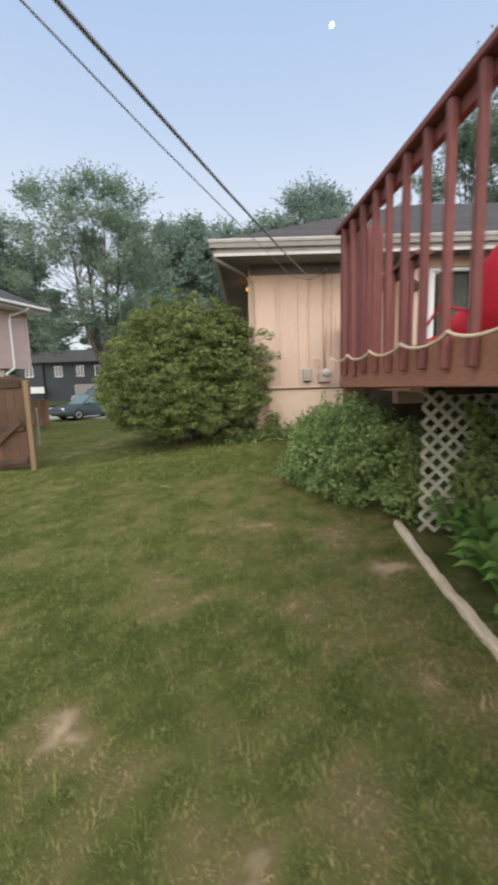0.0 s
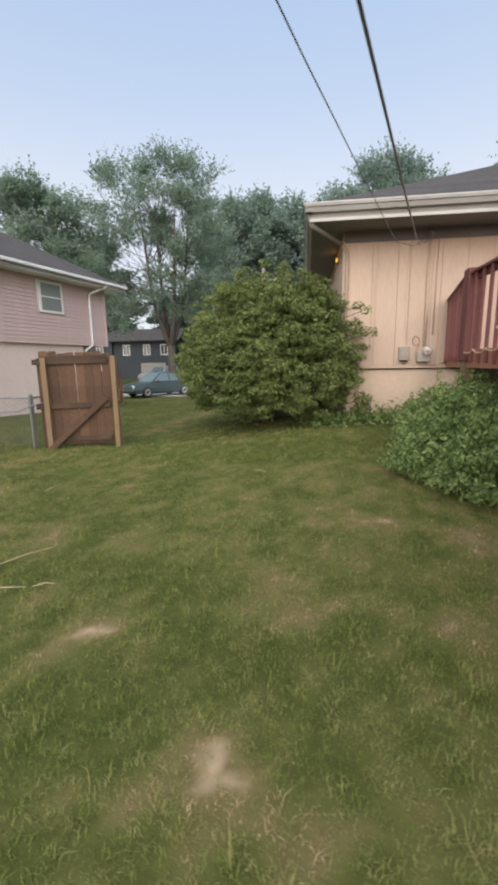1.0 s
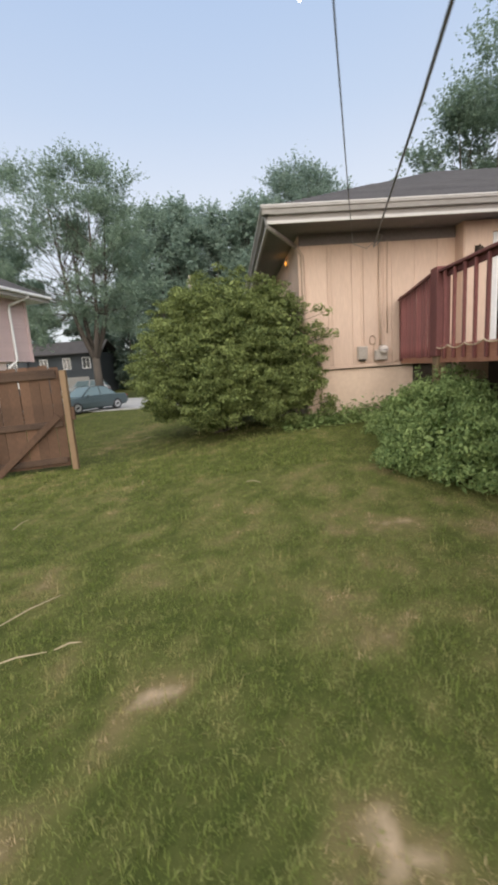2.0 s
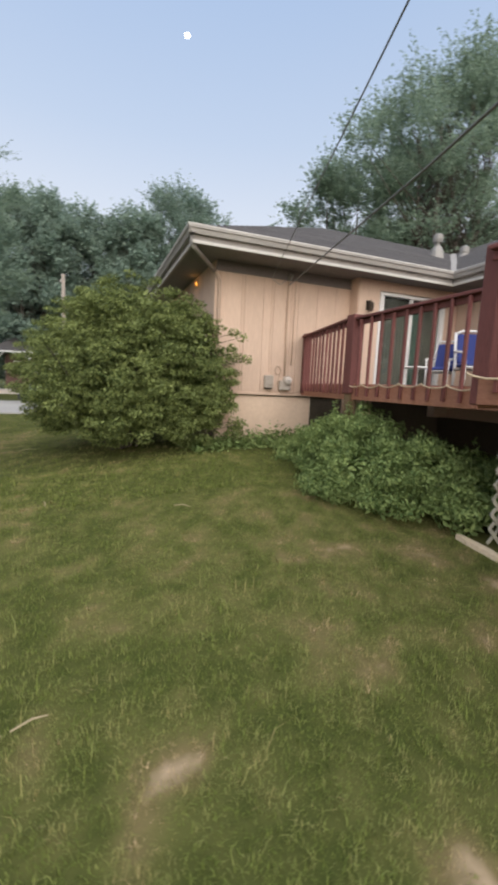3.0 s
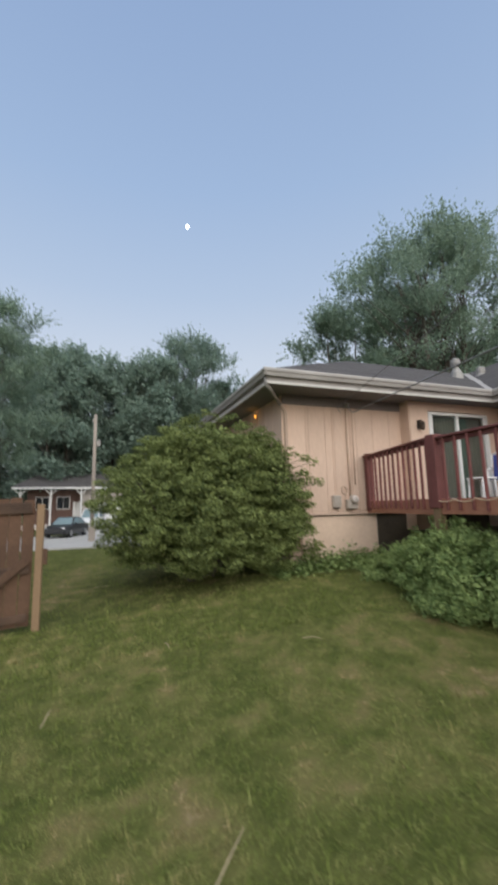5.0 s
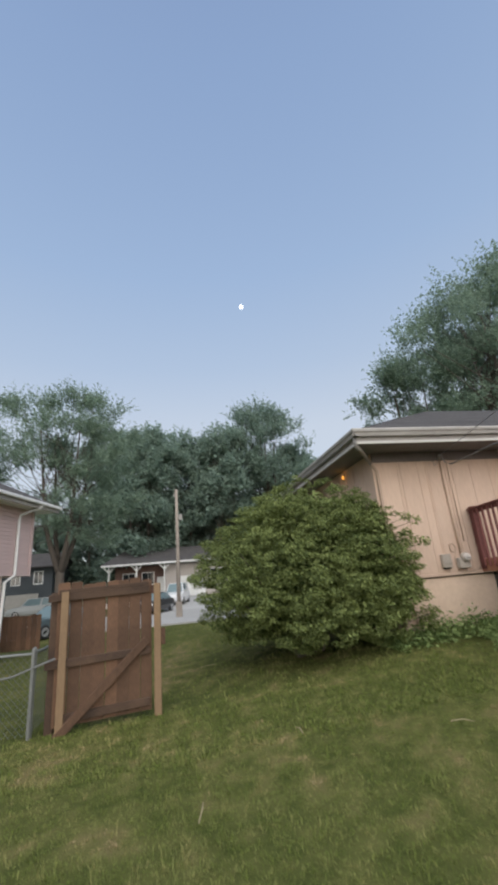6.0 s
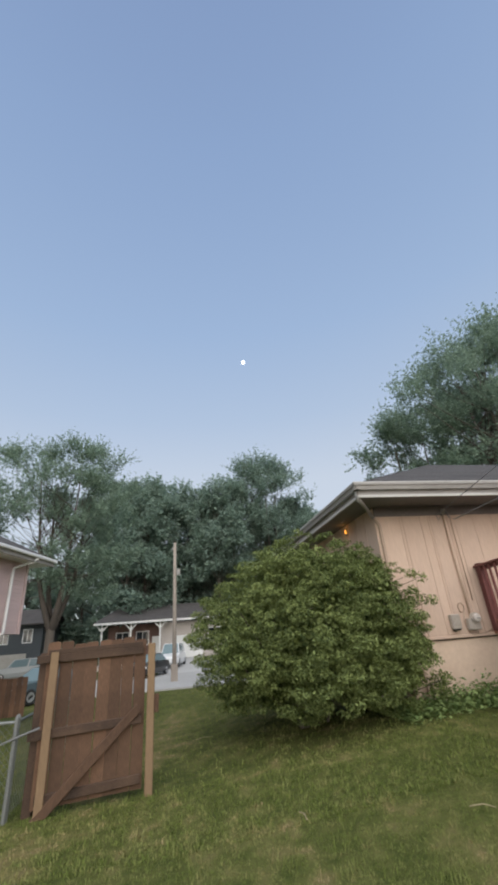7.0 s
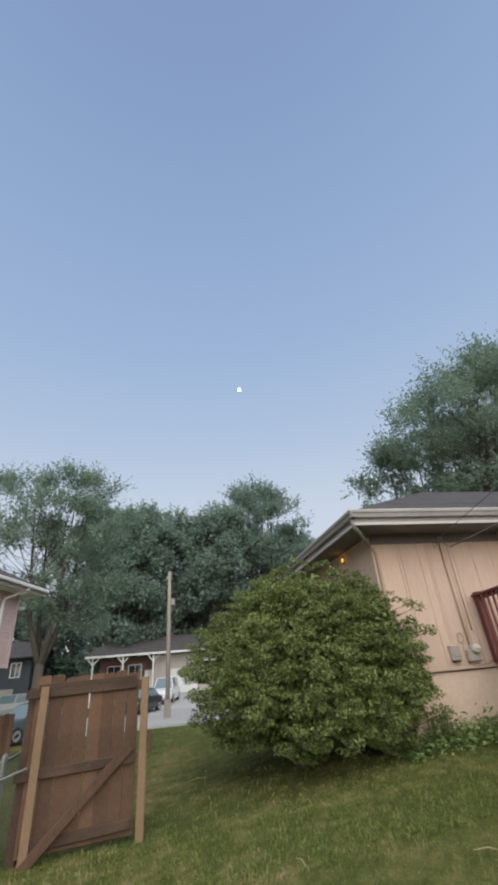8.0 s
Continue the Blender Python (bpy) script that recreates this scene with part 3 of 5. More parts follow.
def build_sliding_door():
    d = part("door_sliding", box(3.3, BY - 0.02, 1.55, 3.37, BY + 0.1, 3.40, 0.006), WHITE, label="white framed sliding glass patio door", category="door", kind="structure")
    part("door_jamb", box(4.88, BY - 0.02, 1.55, 4.95, BY + 0.1, 3.40, 0.006), WHITE, d)
    part("head_rail", box(3.37, BY - 0.02, 3.34, 4.88, BY + 0.1, 3.40, 0.006), WHITE, d)
    part("sill_rail", box(3.37, BY - 0.02, 1.55, 4.88, BY + 0.1, 1.61, 0.006), WHITE, d)
    part("stile", box(4.05, BY - 0.012, 1.61, 4.12, BY + 0.06, 3.34, 0.006), WHITE, d)
    part("stile", box(3.37, BY + 0.0, 1.61, 3.42, BY + 0.06, 3.34, 0.006), WHITE, d)
    part("stile", box(4.83, BY + 0.0, 1.61, 4.88, BY + 0.06, 3.34, 0.006), WHITE, d)
    for x0, x1 in ((3.42, 4.05), (4.12, 4.83)):
        part("pane", box(x0, BY + 0.012, 1.61, x1, BY + 0.018, 3.34), CLEAR, d).visible_shadow = False
    # Dark sheet stands in for the unlit room behind the curtains.
    part("dark_interior", box(3.37, BY + 0.15, 1.56, 4.88, BY + 0.17, 3.40), SHADEBROWN, d)
    # curtains drawn behind the panes, pleated
    for x0, x1, mt in ((3.5, 4.04, CURTAIN), (4.13, 4.4, TEAL), (4.4, 4.82, CURTAIN)):
        bm = bmesh.new()
        n = 24
        lo, hi = [], []
        for i in range(n):
            x = x0 + (x1 - x0) * i / (n - 1)
            y = BY + 0.075 + 0.016 * math.sin(i * 1.9)
            lo.append(bm.verts.new((x, y, 1.62)))
            hi.append(bm.verts.new((x, y, 3.30)))
        for i in range(n - 1):
            bm.faces.new((lo[i], lo[i + 1], hi[i + 1], hi[i]))
        part("curtain", bm, mt, d)


def build_fixtures():
    lamp = empty("wall_lantern", (3.02, BY - 0.02, 3.1), label="small dark brown wall lantern beside the sliding door", category="lamp")
    part("back_plate", box(-0.04, -0.02, -0.08, 0.04, 0.0, 0.1, 0.006), SHADEBROWN, lamp)
    part("arm", tube([(0, -0.02, 0.06), (0, -0.08, 0.09), (0, -0.11, 0.05)], 0.012), SHADEBROWN, lamp)
    part("shade", tube([(0, -0.11, 0.06), (0, -0.11, 0.02), (0, -0.11, -0.1), (0, -0.11, -0.12)], [0.03, 0.055, 0.045, 0.02], 10), SHADEBROWN, lamp)
    # utility boxes
    ub = empty("utility_box", (1.14, WY - 0.025, 1.60), label="grey metal telephone box on the siding", category="utility box")
    part("case", box(-0.085, -0.085, -0.13, 0.085, 0.0, 0.10, 0.012), METERBOX, ub)
    part("lid", box(-0.075, -0.097, -0.08, 0.075, -0.087, 0.09, 0.006), METERBOX, ub)
    part("gasket", box(-0.06, -0.07, -0.15, 0.06, -0.01, -0.132, 0.004), BLACK, ub)
    em = empty("electric_meter", (1.47, WY - 0.025, 1.56), label="tan electric meter with a round glass dial", category="electric meter")
    part("case", box(-0.11, -0.09, -0.12, 0.11, 0.0, 0.06, 0.012), METERBOX, em)
    part("collar", tube([(0.03, -0.05, 0.06), (0.03, -0.11, 0.06)], 0.085, 18), METERBOX, em)
    part("dial_glass", tube([(0.03, -0.112, 0.06), (0.03, -0.15, 0.06), (0.03, -0.165, 0.06)], [0.07, 0.068, 0.05], 18), PALE_BASE, em, "pale glass dial cover", smooth=True)
    part("dial_bar", box(-0.005, -0.172, 0.045, 0.065, -0.166, 0.062, 0.002), GREY_METAL, em, "dark dial strip")
    cl = empty("cable_coil", (1.335, WY - 0.04, 1.80), label="coiled tan cable hung on the siding", category="cable")
    part("coil", tube([(0.055 * math.cos(a * 0.42), -0.01 + 0.003 * (a % 7), 0.075 * math.sin(a * 0.42)) for a in range(32)], 0.007, 6), TAN_METAL, cl, smooth=True)
    part("tail", tube([(0.05, 0, -0.05), (0.0, 0, -0.2), (0.02, 0, -0.36), (0.1, 0, -0.43), (0.35, 0, -0.42), (0.5, 0, -0.36)], 0.007, 6), TAN_METAL, cl, smooth=True)
    cd = empty("service_conduit", (1.47, WY - 0.05, 0), label="tan painted service conduit down the wall", category="conduit")
    part("pipe", tube([(0, 0, 3.5), (0.0, 0, 2.4), (0.0, 0, 1.63)], 0.022, 10), TAN_METAL, cd, smooth=True)
    part("thin_pipe", tube([(0.14, 0.01, 3.43), (0.13, 0.01, 1.9)], 0.009, 8), TAN_METAL, cd, smooth=True)
    part("weather_head", tube([(0, 0, 3.42), (0, -0.04, 3.5), (0, -0.1, 3.48)], [0.04, 0.045, 0.03], 10), GREY_METAL, cd, smooth=True)
    ht = empty("hose_tap", (0.36, WY - 0.02, 1.44), label="small dark garden tap on the siding", category="tap")
    part("body", tube([(0, 0, 0), (0, -0.07, 0.0), (0, -0.10, -0.05)], [0.016, 0.018, 0.014], 8), GREY_METAL, ht, smooth=True)
    part("wheel", tube([(0, -0.06, 0.03), (0, -0.06, 0.045)], 0.03, 10), GREY_METAL, ht)
    dp = empty("drain_pipe", (0.40, WY - 0.025, 0.35), label="thin tan pipe down the foundation wall", category="pipe")
    part("pipe", tube([(0, 0, 0), (0, 0, 0.98)], 0.014, 8), TAN_METAL, dp, smooth=True)
    # lit lamp on the side wall
    sl = empty("porch_lantern", (WX - 0.022, 9.3, 3.43), label="small lit amber lamp under the side eave", category="lamp")
    part("back_plate", box(-0.012, -0.05, -0.06, 0.0, 0.05, 0.10, 0.004), GREY_METAL, sl)
    part("lens", box(-0.040, -0.026, -0.02, -0.014, 0.026, 0.06, 0.010), glowing("amber_lamp_glass", (1.0, 0.45, 0.08), 1.1), sl, "glowing amber lens")
    lt = new("porch_bulb", bpy.data.lights.new("porch_bulb", "POINT"))
    lt.data.energy, lt.data.color, lt.data.shadow_soft_size = 0.2, (1.0, 0.5, 0.12), 0.03
    lt.location = (WX - 0.10, 9.3, 3.46)
    # roof vents
    for x, y, h, r in ((7.0, 10.3, 0.42, 0.10), (8.0, 10.3, 0.26, 0.095)):
        z = EAVE + SLOPE * (y - GY)
        v = empty("roof_vent", (x, y, z), label="grey metal vent pipe with a cap on the roof", category="roof vent", group="roof vents")
        part("flashing", tube([(0, 0, -0.1), (0, 0, 0.12), (0, 0, 0.25)], [r * 2.0, r * 1.7, r], 12), GREY_METAL, v)
        part("pipe", tube([(0, 0, 0.2), (0, 0, h)], r * 0.8, 12), GREY_METAL, v)
        part("cap", tube([(0, 0, h - 0.08), (0, 0, h), (0, 0, h + 0.12), (0, 0, h + 0.17)], [r * 1.25, r * 1.4, r * 1.3, r * 0.5], 12), GREY_METAL, v)


def build_wires():
    def run(points, r, label):
        bm = tube(points, r, 6)
        part("overhead_wire", bm, WIRE, None, label, True, category="wire", group="service wires")
    run([(1.47, WY - 0.14, 3.46), (1.30, 7.6, 3.28), (1.10, 7.2, 3.14), (0.46, 5.0, 2.95), (-0.11, 3.0, 2.78), (-0.69, 1.0, 2.65), (-1.27, -1.0, 2.62), (-2.0, -3.5, 2.75), (-3.2, -7.5, 3.3), (-6.5, -18.0, 6.0)], 0.009, "thick black service wire from the house wall")
    run([(1.40, WY - 0.14, 3.42), (1.15, 7.7, 3.25), (0.78, 7.2, 3.20), (0.08, 5.0, 3.14), (-0.55, 3.0, 3.08), (-1.17, 1.0, 3.05), (-1.8, -1.0, 3.08), (-3.4, -6.0, 3.5), (-7.4, -18.0, 5.6)], 0.0048, "thin black wire to the house wall")


# ---- the deck ----
DECK = 1.60
PW, PA, PJ, PB, PC = (1.87, 8.0), (1.37, 5.68), (1.37, 3.30), (0.72, 3.13), (1.05, -1.2)


def railing(a, b, top, low, spacing, label, start=0.14):
    """Rail between two posts: cap, sub-rail, and balusters nailed outside the rim."""
    a2, b2 = Vector((*a, 0)), Vector((*b, 0))
    d = b2 - a2
    ln = d.length
    u = d.normalized()
    out = Vector((-u.y, u.x, 0))
    if out.x > 0:
        out = -out
    r = empty("deck_railing", (a2.x, a2.y, DECK), label=label, category="railing", group="deck railings")
    z = -DECK
    part("cap_rail", bar(Vector((0, 0, top - 0.02 + z)), d + Vector((0, 0, top - 0.02 + z)), 0.14, 0.034, 0.005), REDWOOD, r)
    part("sub_rail", bar(Vector((0, 0, top - 0.072 + z)) + out * 0.005, d + Vector((0, 0, top - 0.072 + z)) + out * 0.005, 0.036, 0.062, 0.004), REDWOOD, r)
    n = int((ln - start) / spacing)
    ang = math.atan2(u.y, u.x)
    first = None
    for i in range(n + 1):
        p = u * (start + i * spacing) + out * 0.045
        if start + i * spacing > ln - 0.06:
            break
        m = Matrix.Translation(p + Vector((0, 0, (random.random() - 0.5) * 0.02))) @ Matrix.Rotation(ang + (random.random() - 0.5) * 0.1, 4, "Z") @ Matrix.Rotation((random.random() - 0.5) * 0.012, 4, "X")
        if first is None:
            first = part("baluster", box(-0.0165, -0.0165, low + z, 0.0165, 0.0165, top - 0.045 + z, 0.004), REDWOOD, r, m=m)
        else:
            share(first, "baluster", m, r)
    return r


def deck_post(x, y, z0, z1, w, mt, label, foot=None):
    p = empty("deck_post", (x, y, z0), label=label, category="post", group="deck posts")
    if foot:
        part("lower_post", box(-w * 0.36, -w * 0.36, 0, w * 0.36, w * 0.36, foot - z0, 0.01), PINE, p, "weathered brown lower post")
        part("upper_post", box(-w / 2, -w / 2, foot - z0, w / 2, w / 2, z1 - z0, 0.008), mt, p)
    else:
        part("upper_post", box(-w / 2, -w / 2, 0, w / 2, w / 2, z1 - z0, 0.008), mt, p)
    return p


def build_deck():
    railing(PA, PW, 2.47, 1.44, 0.17, "red stained deck railing beside the house wall")
    railing(PA, PJ, 2.45, 1.42, 0.205, "red stained deck railing before the patio door", 0.2)
    railing(PB, PC, 2.54, 1.52, 0.185, "tall red stained railing of the outer deck", 0.16)
    deck_post(PA[0], PA[1], 0.2, 2.485, 0.17, REDWOOD, "red deck corner post on a brown foot", 1.45)
    deck_post(PW[0], PW[1] - 0.1, 1.40, 2.50, 0.13, REDWOOD, "red railing post against the siding")
    deck_post(PB[0] + 0.06, PB[1], 1.43, 2.56, 0.14, REDWOOD, "tall red post of the outer deck")
    deck_post(PB[0] + 0.2, PB[1] - 0.02, 1.43, 2.54, 0.12, REDWOOD, "tall red post of the outer deck")
    rim = part("deck_rim", bar((PA[0], PA[1], 1.47), (PW[0], PW[1], 1.47), 0.04, 0.22, 0.005), RIMWOOD, label="worn red-brown deck rim boards", category="deck", kind="structure")
    part("rim_board", bar((PA[0], PA[1], 1.475), (PJ[0], PJ[1] - 0.1, 1.475), 0.04, 0.21, 0.005), RIMWOOD, rim)
    part("rim_board", bar((PB[0], PB[1], 1.53), (PC[0], PC[1], 1.59), 0.04, 0.195, 0.005), RIMWOOD, rim)
    part("rim_board", bar((PB[0], PB[1] + 0.02, 1.50), (PJ[0] + 0.3, PJ[1] - 0.05, 1.53), 0.04, 0.20, 0.005), RIMWOOD, rim)
    # Sheet below the boards, in the colour of the shade underneath.
    floor = part("deck_floor", box(1.45, -1.25, 1.505, 5.3, 5.6, 1.54), DECKSHADE, label="deck floor of red-brown boards", category="deck floor", kind="structure")
    y = BY - 0.09
    k = 0
    while y > -1.1:
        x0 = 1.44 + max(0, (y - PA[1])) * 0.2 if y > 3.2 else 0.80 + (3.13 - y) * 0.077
        # Boards by the house take the shade-dark brown as well.
        part("deck_board", box(x0, y - 0.135, 1.55, 5.28, y, 1.585, 0.004), SHADEBROWN if y > 3.2 else RIMWOOD, floor)
        y -= 0.145
        k += 1
    for yj in (7.2, 6.4, 4.9, 4.1, 3.0, 2.2, 1.4, 0.6):
        # Joists coloured dark for the shade beneath the floor.
        part("joist", box(1.9 if yj > 5.6 else 1.45, yj, 1.36, 5.28, yj + 0.04, 1.545), SHADEBROWN, floor)
    # rope light looped along the rim
    def loops(a, b, z, n, out, label):
        pts = []
        for i in range(n * 14 + 1):
            t = i / (n * 14)
            pts.append((a[0] + (b[0] - a[0]) * t + out, a[1] + (b[1] - a[1]) * t, z - 0.038 * abs(math.sin(t * n * math.pi)) ** 0.7 - 0.012 * math.sin(t * 9)))
        part("rope_light", tube(pts, 0.008, 6), ROPE, None, label, True, category="rope light", group="rope lights")
    loops(PA, PJ, 1.585, 7, -0.075, "cream rope light looped along the deck edge")
    loops((PB[0], PB[1] + 0.05), PC, 1.66, 11, -0.085, "cream rope light sagging between balusters")
    # lattice under the deck
    lat = empty("deck_lattice", (1.47, 3.48, 0.15), label="flaking white diagonal lattice under the deck", category="lattice")
    w, h = 1.6, 1.22
    for s in (1, -1):
        for k in range(-14, 18):
            u0 = k * 0.135
            pts = []
            for v in (0.0, h):
                pts.append([u0 + (v if s > 0 else h - v), v])
            (ua, va), (ub, vb) = pts
            lo, hi = 0.0, w
            t0, t1 = 0.0, 1.0
            for bound, sign in ((lo, 1), (hi, -1)):
                da, db = (ua - bound) * sign, (ub - bound) * sign
                if da < 0 and db < 0:
                    t0, t1 = 1, 0
                elif da < 0:
                    t0 = max(t0, da / (da - db))
                elif db < 0:
                    t1 = min(t1, da / (da - db))
            if t1 - t0 < 0.05:
                continue
            p0 = (ua + (ub - ua) * t0, 0.006 * s, va + (vb - va) * t0)
            p1 = (ua + (ub - ua) * t1, 0.006 * s, va + (vb - va) * t1)
            part("lattice_slat", bar(p0, p1, 0.009, 0.034, up=(0.7, 0, 0.7 * -s)), LATTICE, lat)
    # timber edging of the bed
    te = empty("timber_edging", (1.36, 3.72, 0.0), label="weathered grey timber edging the flower bed", category="edging")
    for a, b in (((0, 0), (-0.05, -0.95)), ((-0.05, -0.97), (-0.10, -1.95)), ((-0.10, -1.97), (-0.15, -3.2))):
        za, zb = float(ground_z(1.36 + a[0], 3.72 + a[1])), float(ground_z(1.36 + b[0], 3.72 + b[1]))
        bm = bar((*a, za + 0.01), (*b, zb + 0.0), 0.062, 0.09, 0.010)
        bmesh.ops.subdivide_edges(bm, edges=[e for e in bm.edges if e.calc_length() > 0.5], cuts=12)
        for v in bm.verts:
            v.co += Vector((noise.noise(v.co * 9) * 0.014, 0, noise.noise(v.co * 7 + Vector((3, 3, 3))) * 0.018))
        part("timber", bm, GREYWOOD, te)


def patio_chair(at, turn, name_label, size=(1, 1, 1)):
    c = empty("patio_chair", at, label=name_label, category="chair", group="patio chairs")
    c.rotation_euler = (0, 0, radians(turn))
    c.scale = size
    for sx in (-1, 1):
        part("leg", tube([(sx * 0.25, -0.22, 0.0), (sx * 0.25, -0.24, 0.3), (sx * 0.26, -0.22, 0.62)], 0.018, 8), PLASTIC, c, smooth=True)
        part("leg", tube([(sx * 0.25, 0.27, 0.0), (sx * 0.25, 0.22, 0.4), (sx * 0.25, 0.30, 0.75), (sx * 0.24, 0.38, 1.02)], 0.018, 8), PLASTIC, c, smooth=True)
        part("armrest", tube([(sx * 0.27, -0.25, 0.62), (sx * 0.28, 0.0, 0.65), (sx * 0.25, 0.3, 0.68)], 0.022, 8), PLASTIC, c, smooth=True)
    part("top_rail", tube([(-0.24, 0.38, 1.0), (-0.15, 0.40, 1.06), (0.15, 0.40, 1.06), (0.24, 0.38, 1.0)], 0.022, 8), PLASTIC, c, smooth=True)
    part("seat_rail", tube([(-0.25, -0.23, 0.38), (0.25, -0.23, 0.38), (0.25, 0.24, 0.36), (-0.25, 0.24, 0.36), (-0.25, -0.23, 0.38)], 0.018, 8), PLASTIC, c, smooth=True)
    part("seat_cushion", box(-0.24, -0.24, 0.39, 0.24, 0.24, 0.47, 0.03), BLUE, c, "royal blue cushion")
    bm = box(-0.225, 0.0, 0.0, 0.225, 0.06, 0.56, 0.025)
    bmesh.ops.transform(bm, matrix=Matrix.Translation((0, 0.24, 0.47)) @ Matrix.Rotation(radians(-14), 4, "X"), verts=bm.verts)
    part("back_cushion", bm, BLUE, c, "royal blue cushion")


def build_deck_things():
    z = 1.587
    patio_chair((4.08, 6.85, z), -62, "white patio chair with a blue cushion on deck", (0.76, 0.80, 0.84))
    patio_chair((4.22, 6.10, z), -28, "wide white loveseat chair with blue cushions", (1.40, 1.0, 0.97))
    t = empty("side_table", (3.45, 6.75, z), label="small white plastic side table on the deck", category="table")
    part("tabletop", box(-0.18, -0.18, 0.34, 0.18, 0.18, 0.37, 0.012), PLASTIC, t)
    for sx in (-1, 1):
        for sy in (-1, 1):
            part("leg", tube([(sx * 0.14, sy * 0.14, 0.34), (sx * 0.16, sy * 0.16, 0)], [0.024, 0.018], 8), PLASTIC, t)
    b = empty("red_bag", (1.22, 1.75, 1.585), label="bright red cloth bag slumped against the railing", category="bag")
    bm = bmesh.new()
    bmesh.ops.create_icosphere(bm, subdivisions=3, radius=1)
    for v in bm.verts:
        n3 = noise.noise(v.co * 1.7) * 0.22 + noise.noise(v.co * 4.5) * 0.07
        v.co = Vector((v.co.x * 0.24, v.co.y * 0.34, v.co.z * 0.26 * (1.2 if v.co.z > 0 else 1))) * (1 + n3)
        v.co.z = max(v.co.z + 0.24, 0.0)
    part("sack", bm, RED, b, smooth=True)
    bm = bmesh.new()
    bmesh.ops.create_icosphere(bm, subdivisions=3, radius=1)
    for v in bm.verts:
        n3 = noise.noise(v.co * 2.1 + Vector((4, 1, 2))) * 0.25 + noise.noise(v.co * 5.5) * 0.08
        v.co = Vector((v.co.x * 0.13, v.co.y * 0.15, v.co.z * 0.13)) * (1 + n3)
        v.co = Vector((v.co.x - 0.10, v.co.y + 0.34, max(v.co.z + 0.115, 0.0)))
    part("pouch", bm, RED, b, smooth=True)
    for k in range(3):
        part("cord", tube([(-0.16, 0.36 + 0.03 * k, 0.14), (-0.27, 0.40 + 0.04 * k, 0.10), (-0.33, 0.42 + 0.035 * k, 0.0), (-0.335, 0.43 + 0.03 * k, -0.10 - 0.03 * k)], 0.005, 6), RED, b, smooth=True)
    part("strap", tube([(-0.2, 0.2, 0.2), (-0.26, 0.35, 0.26), (-0.28, 0.48, 0.16), (-0.3, 0.52, 0.02), (-0.36, 0.55, -0.08)], 0.007, 6), RED, b, smooth=True)


build_ground()
build_house()
build_sliding_door()
build_fixtures()
build_wires()
build_deck()
build_deck_things()


# ---- plants by the house ----
def stems(name, base, tops, r, mt, parent):
    for tp in tops:
        mid = [(base[i] * 0.5 + tp[i] * 0.5) + (0.1 * (random.random() - 0.5)) for i in range(3)]
        b = (base[0] + random.uniform(-0.18, 0.18), base[1] + random.uniform(-0.18, 0.18), base[2])
        part(name, tube([b, mid, tp], [r, r * 0.7, r * 0.25], 5), mt, parent)


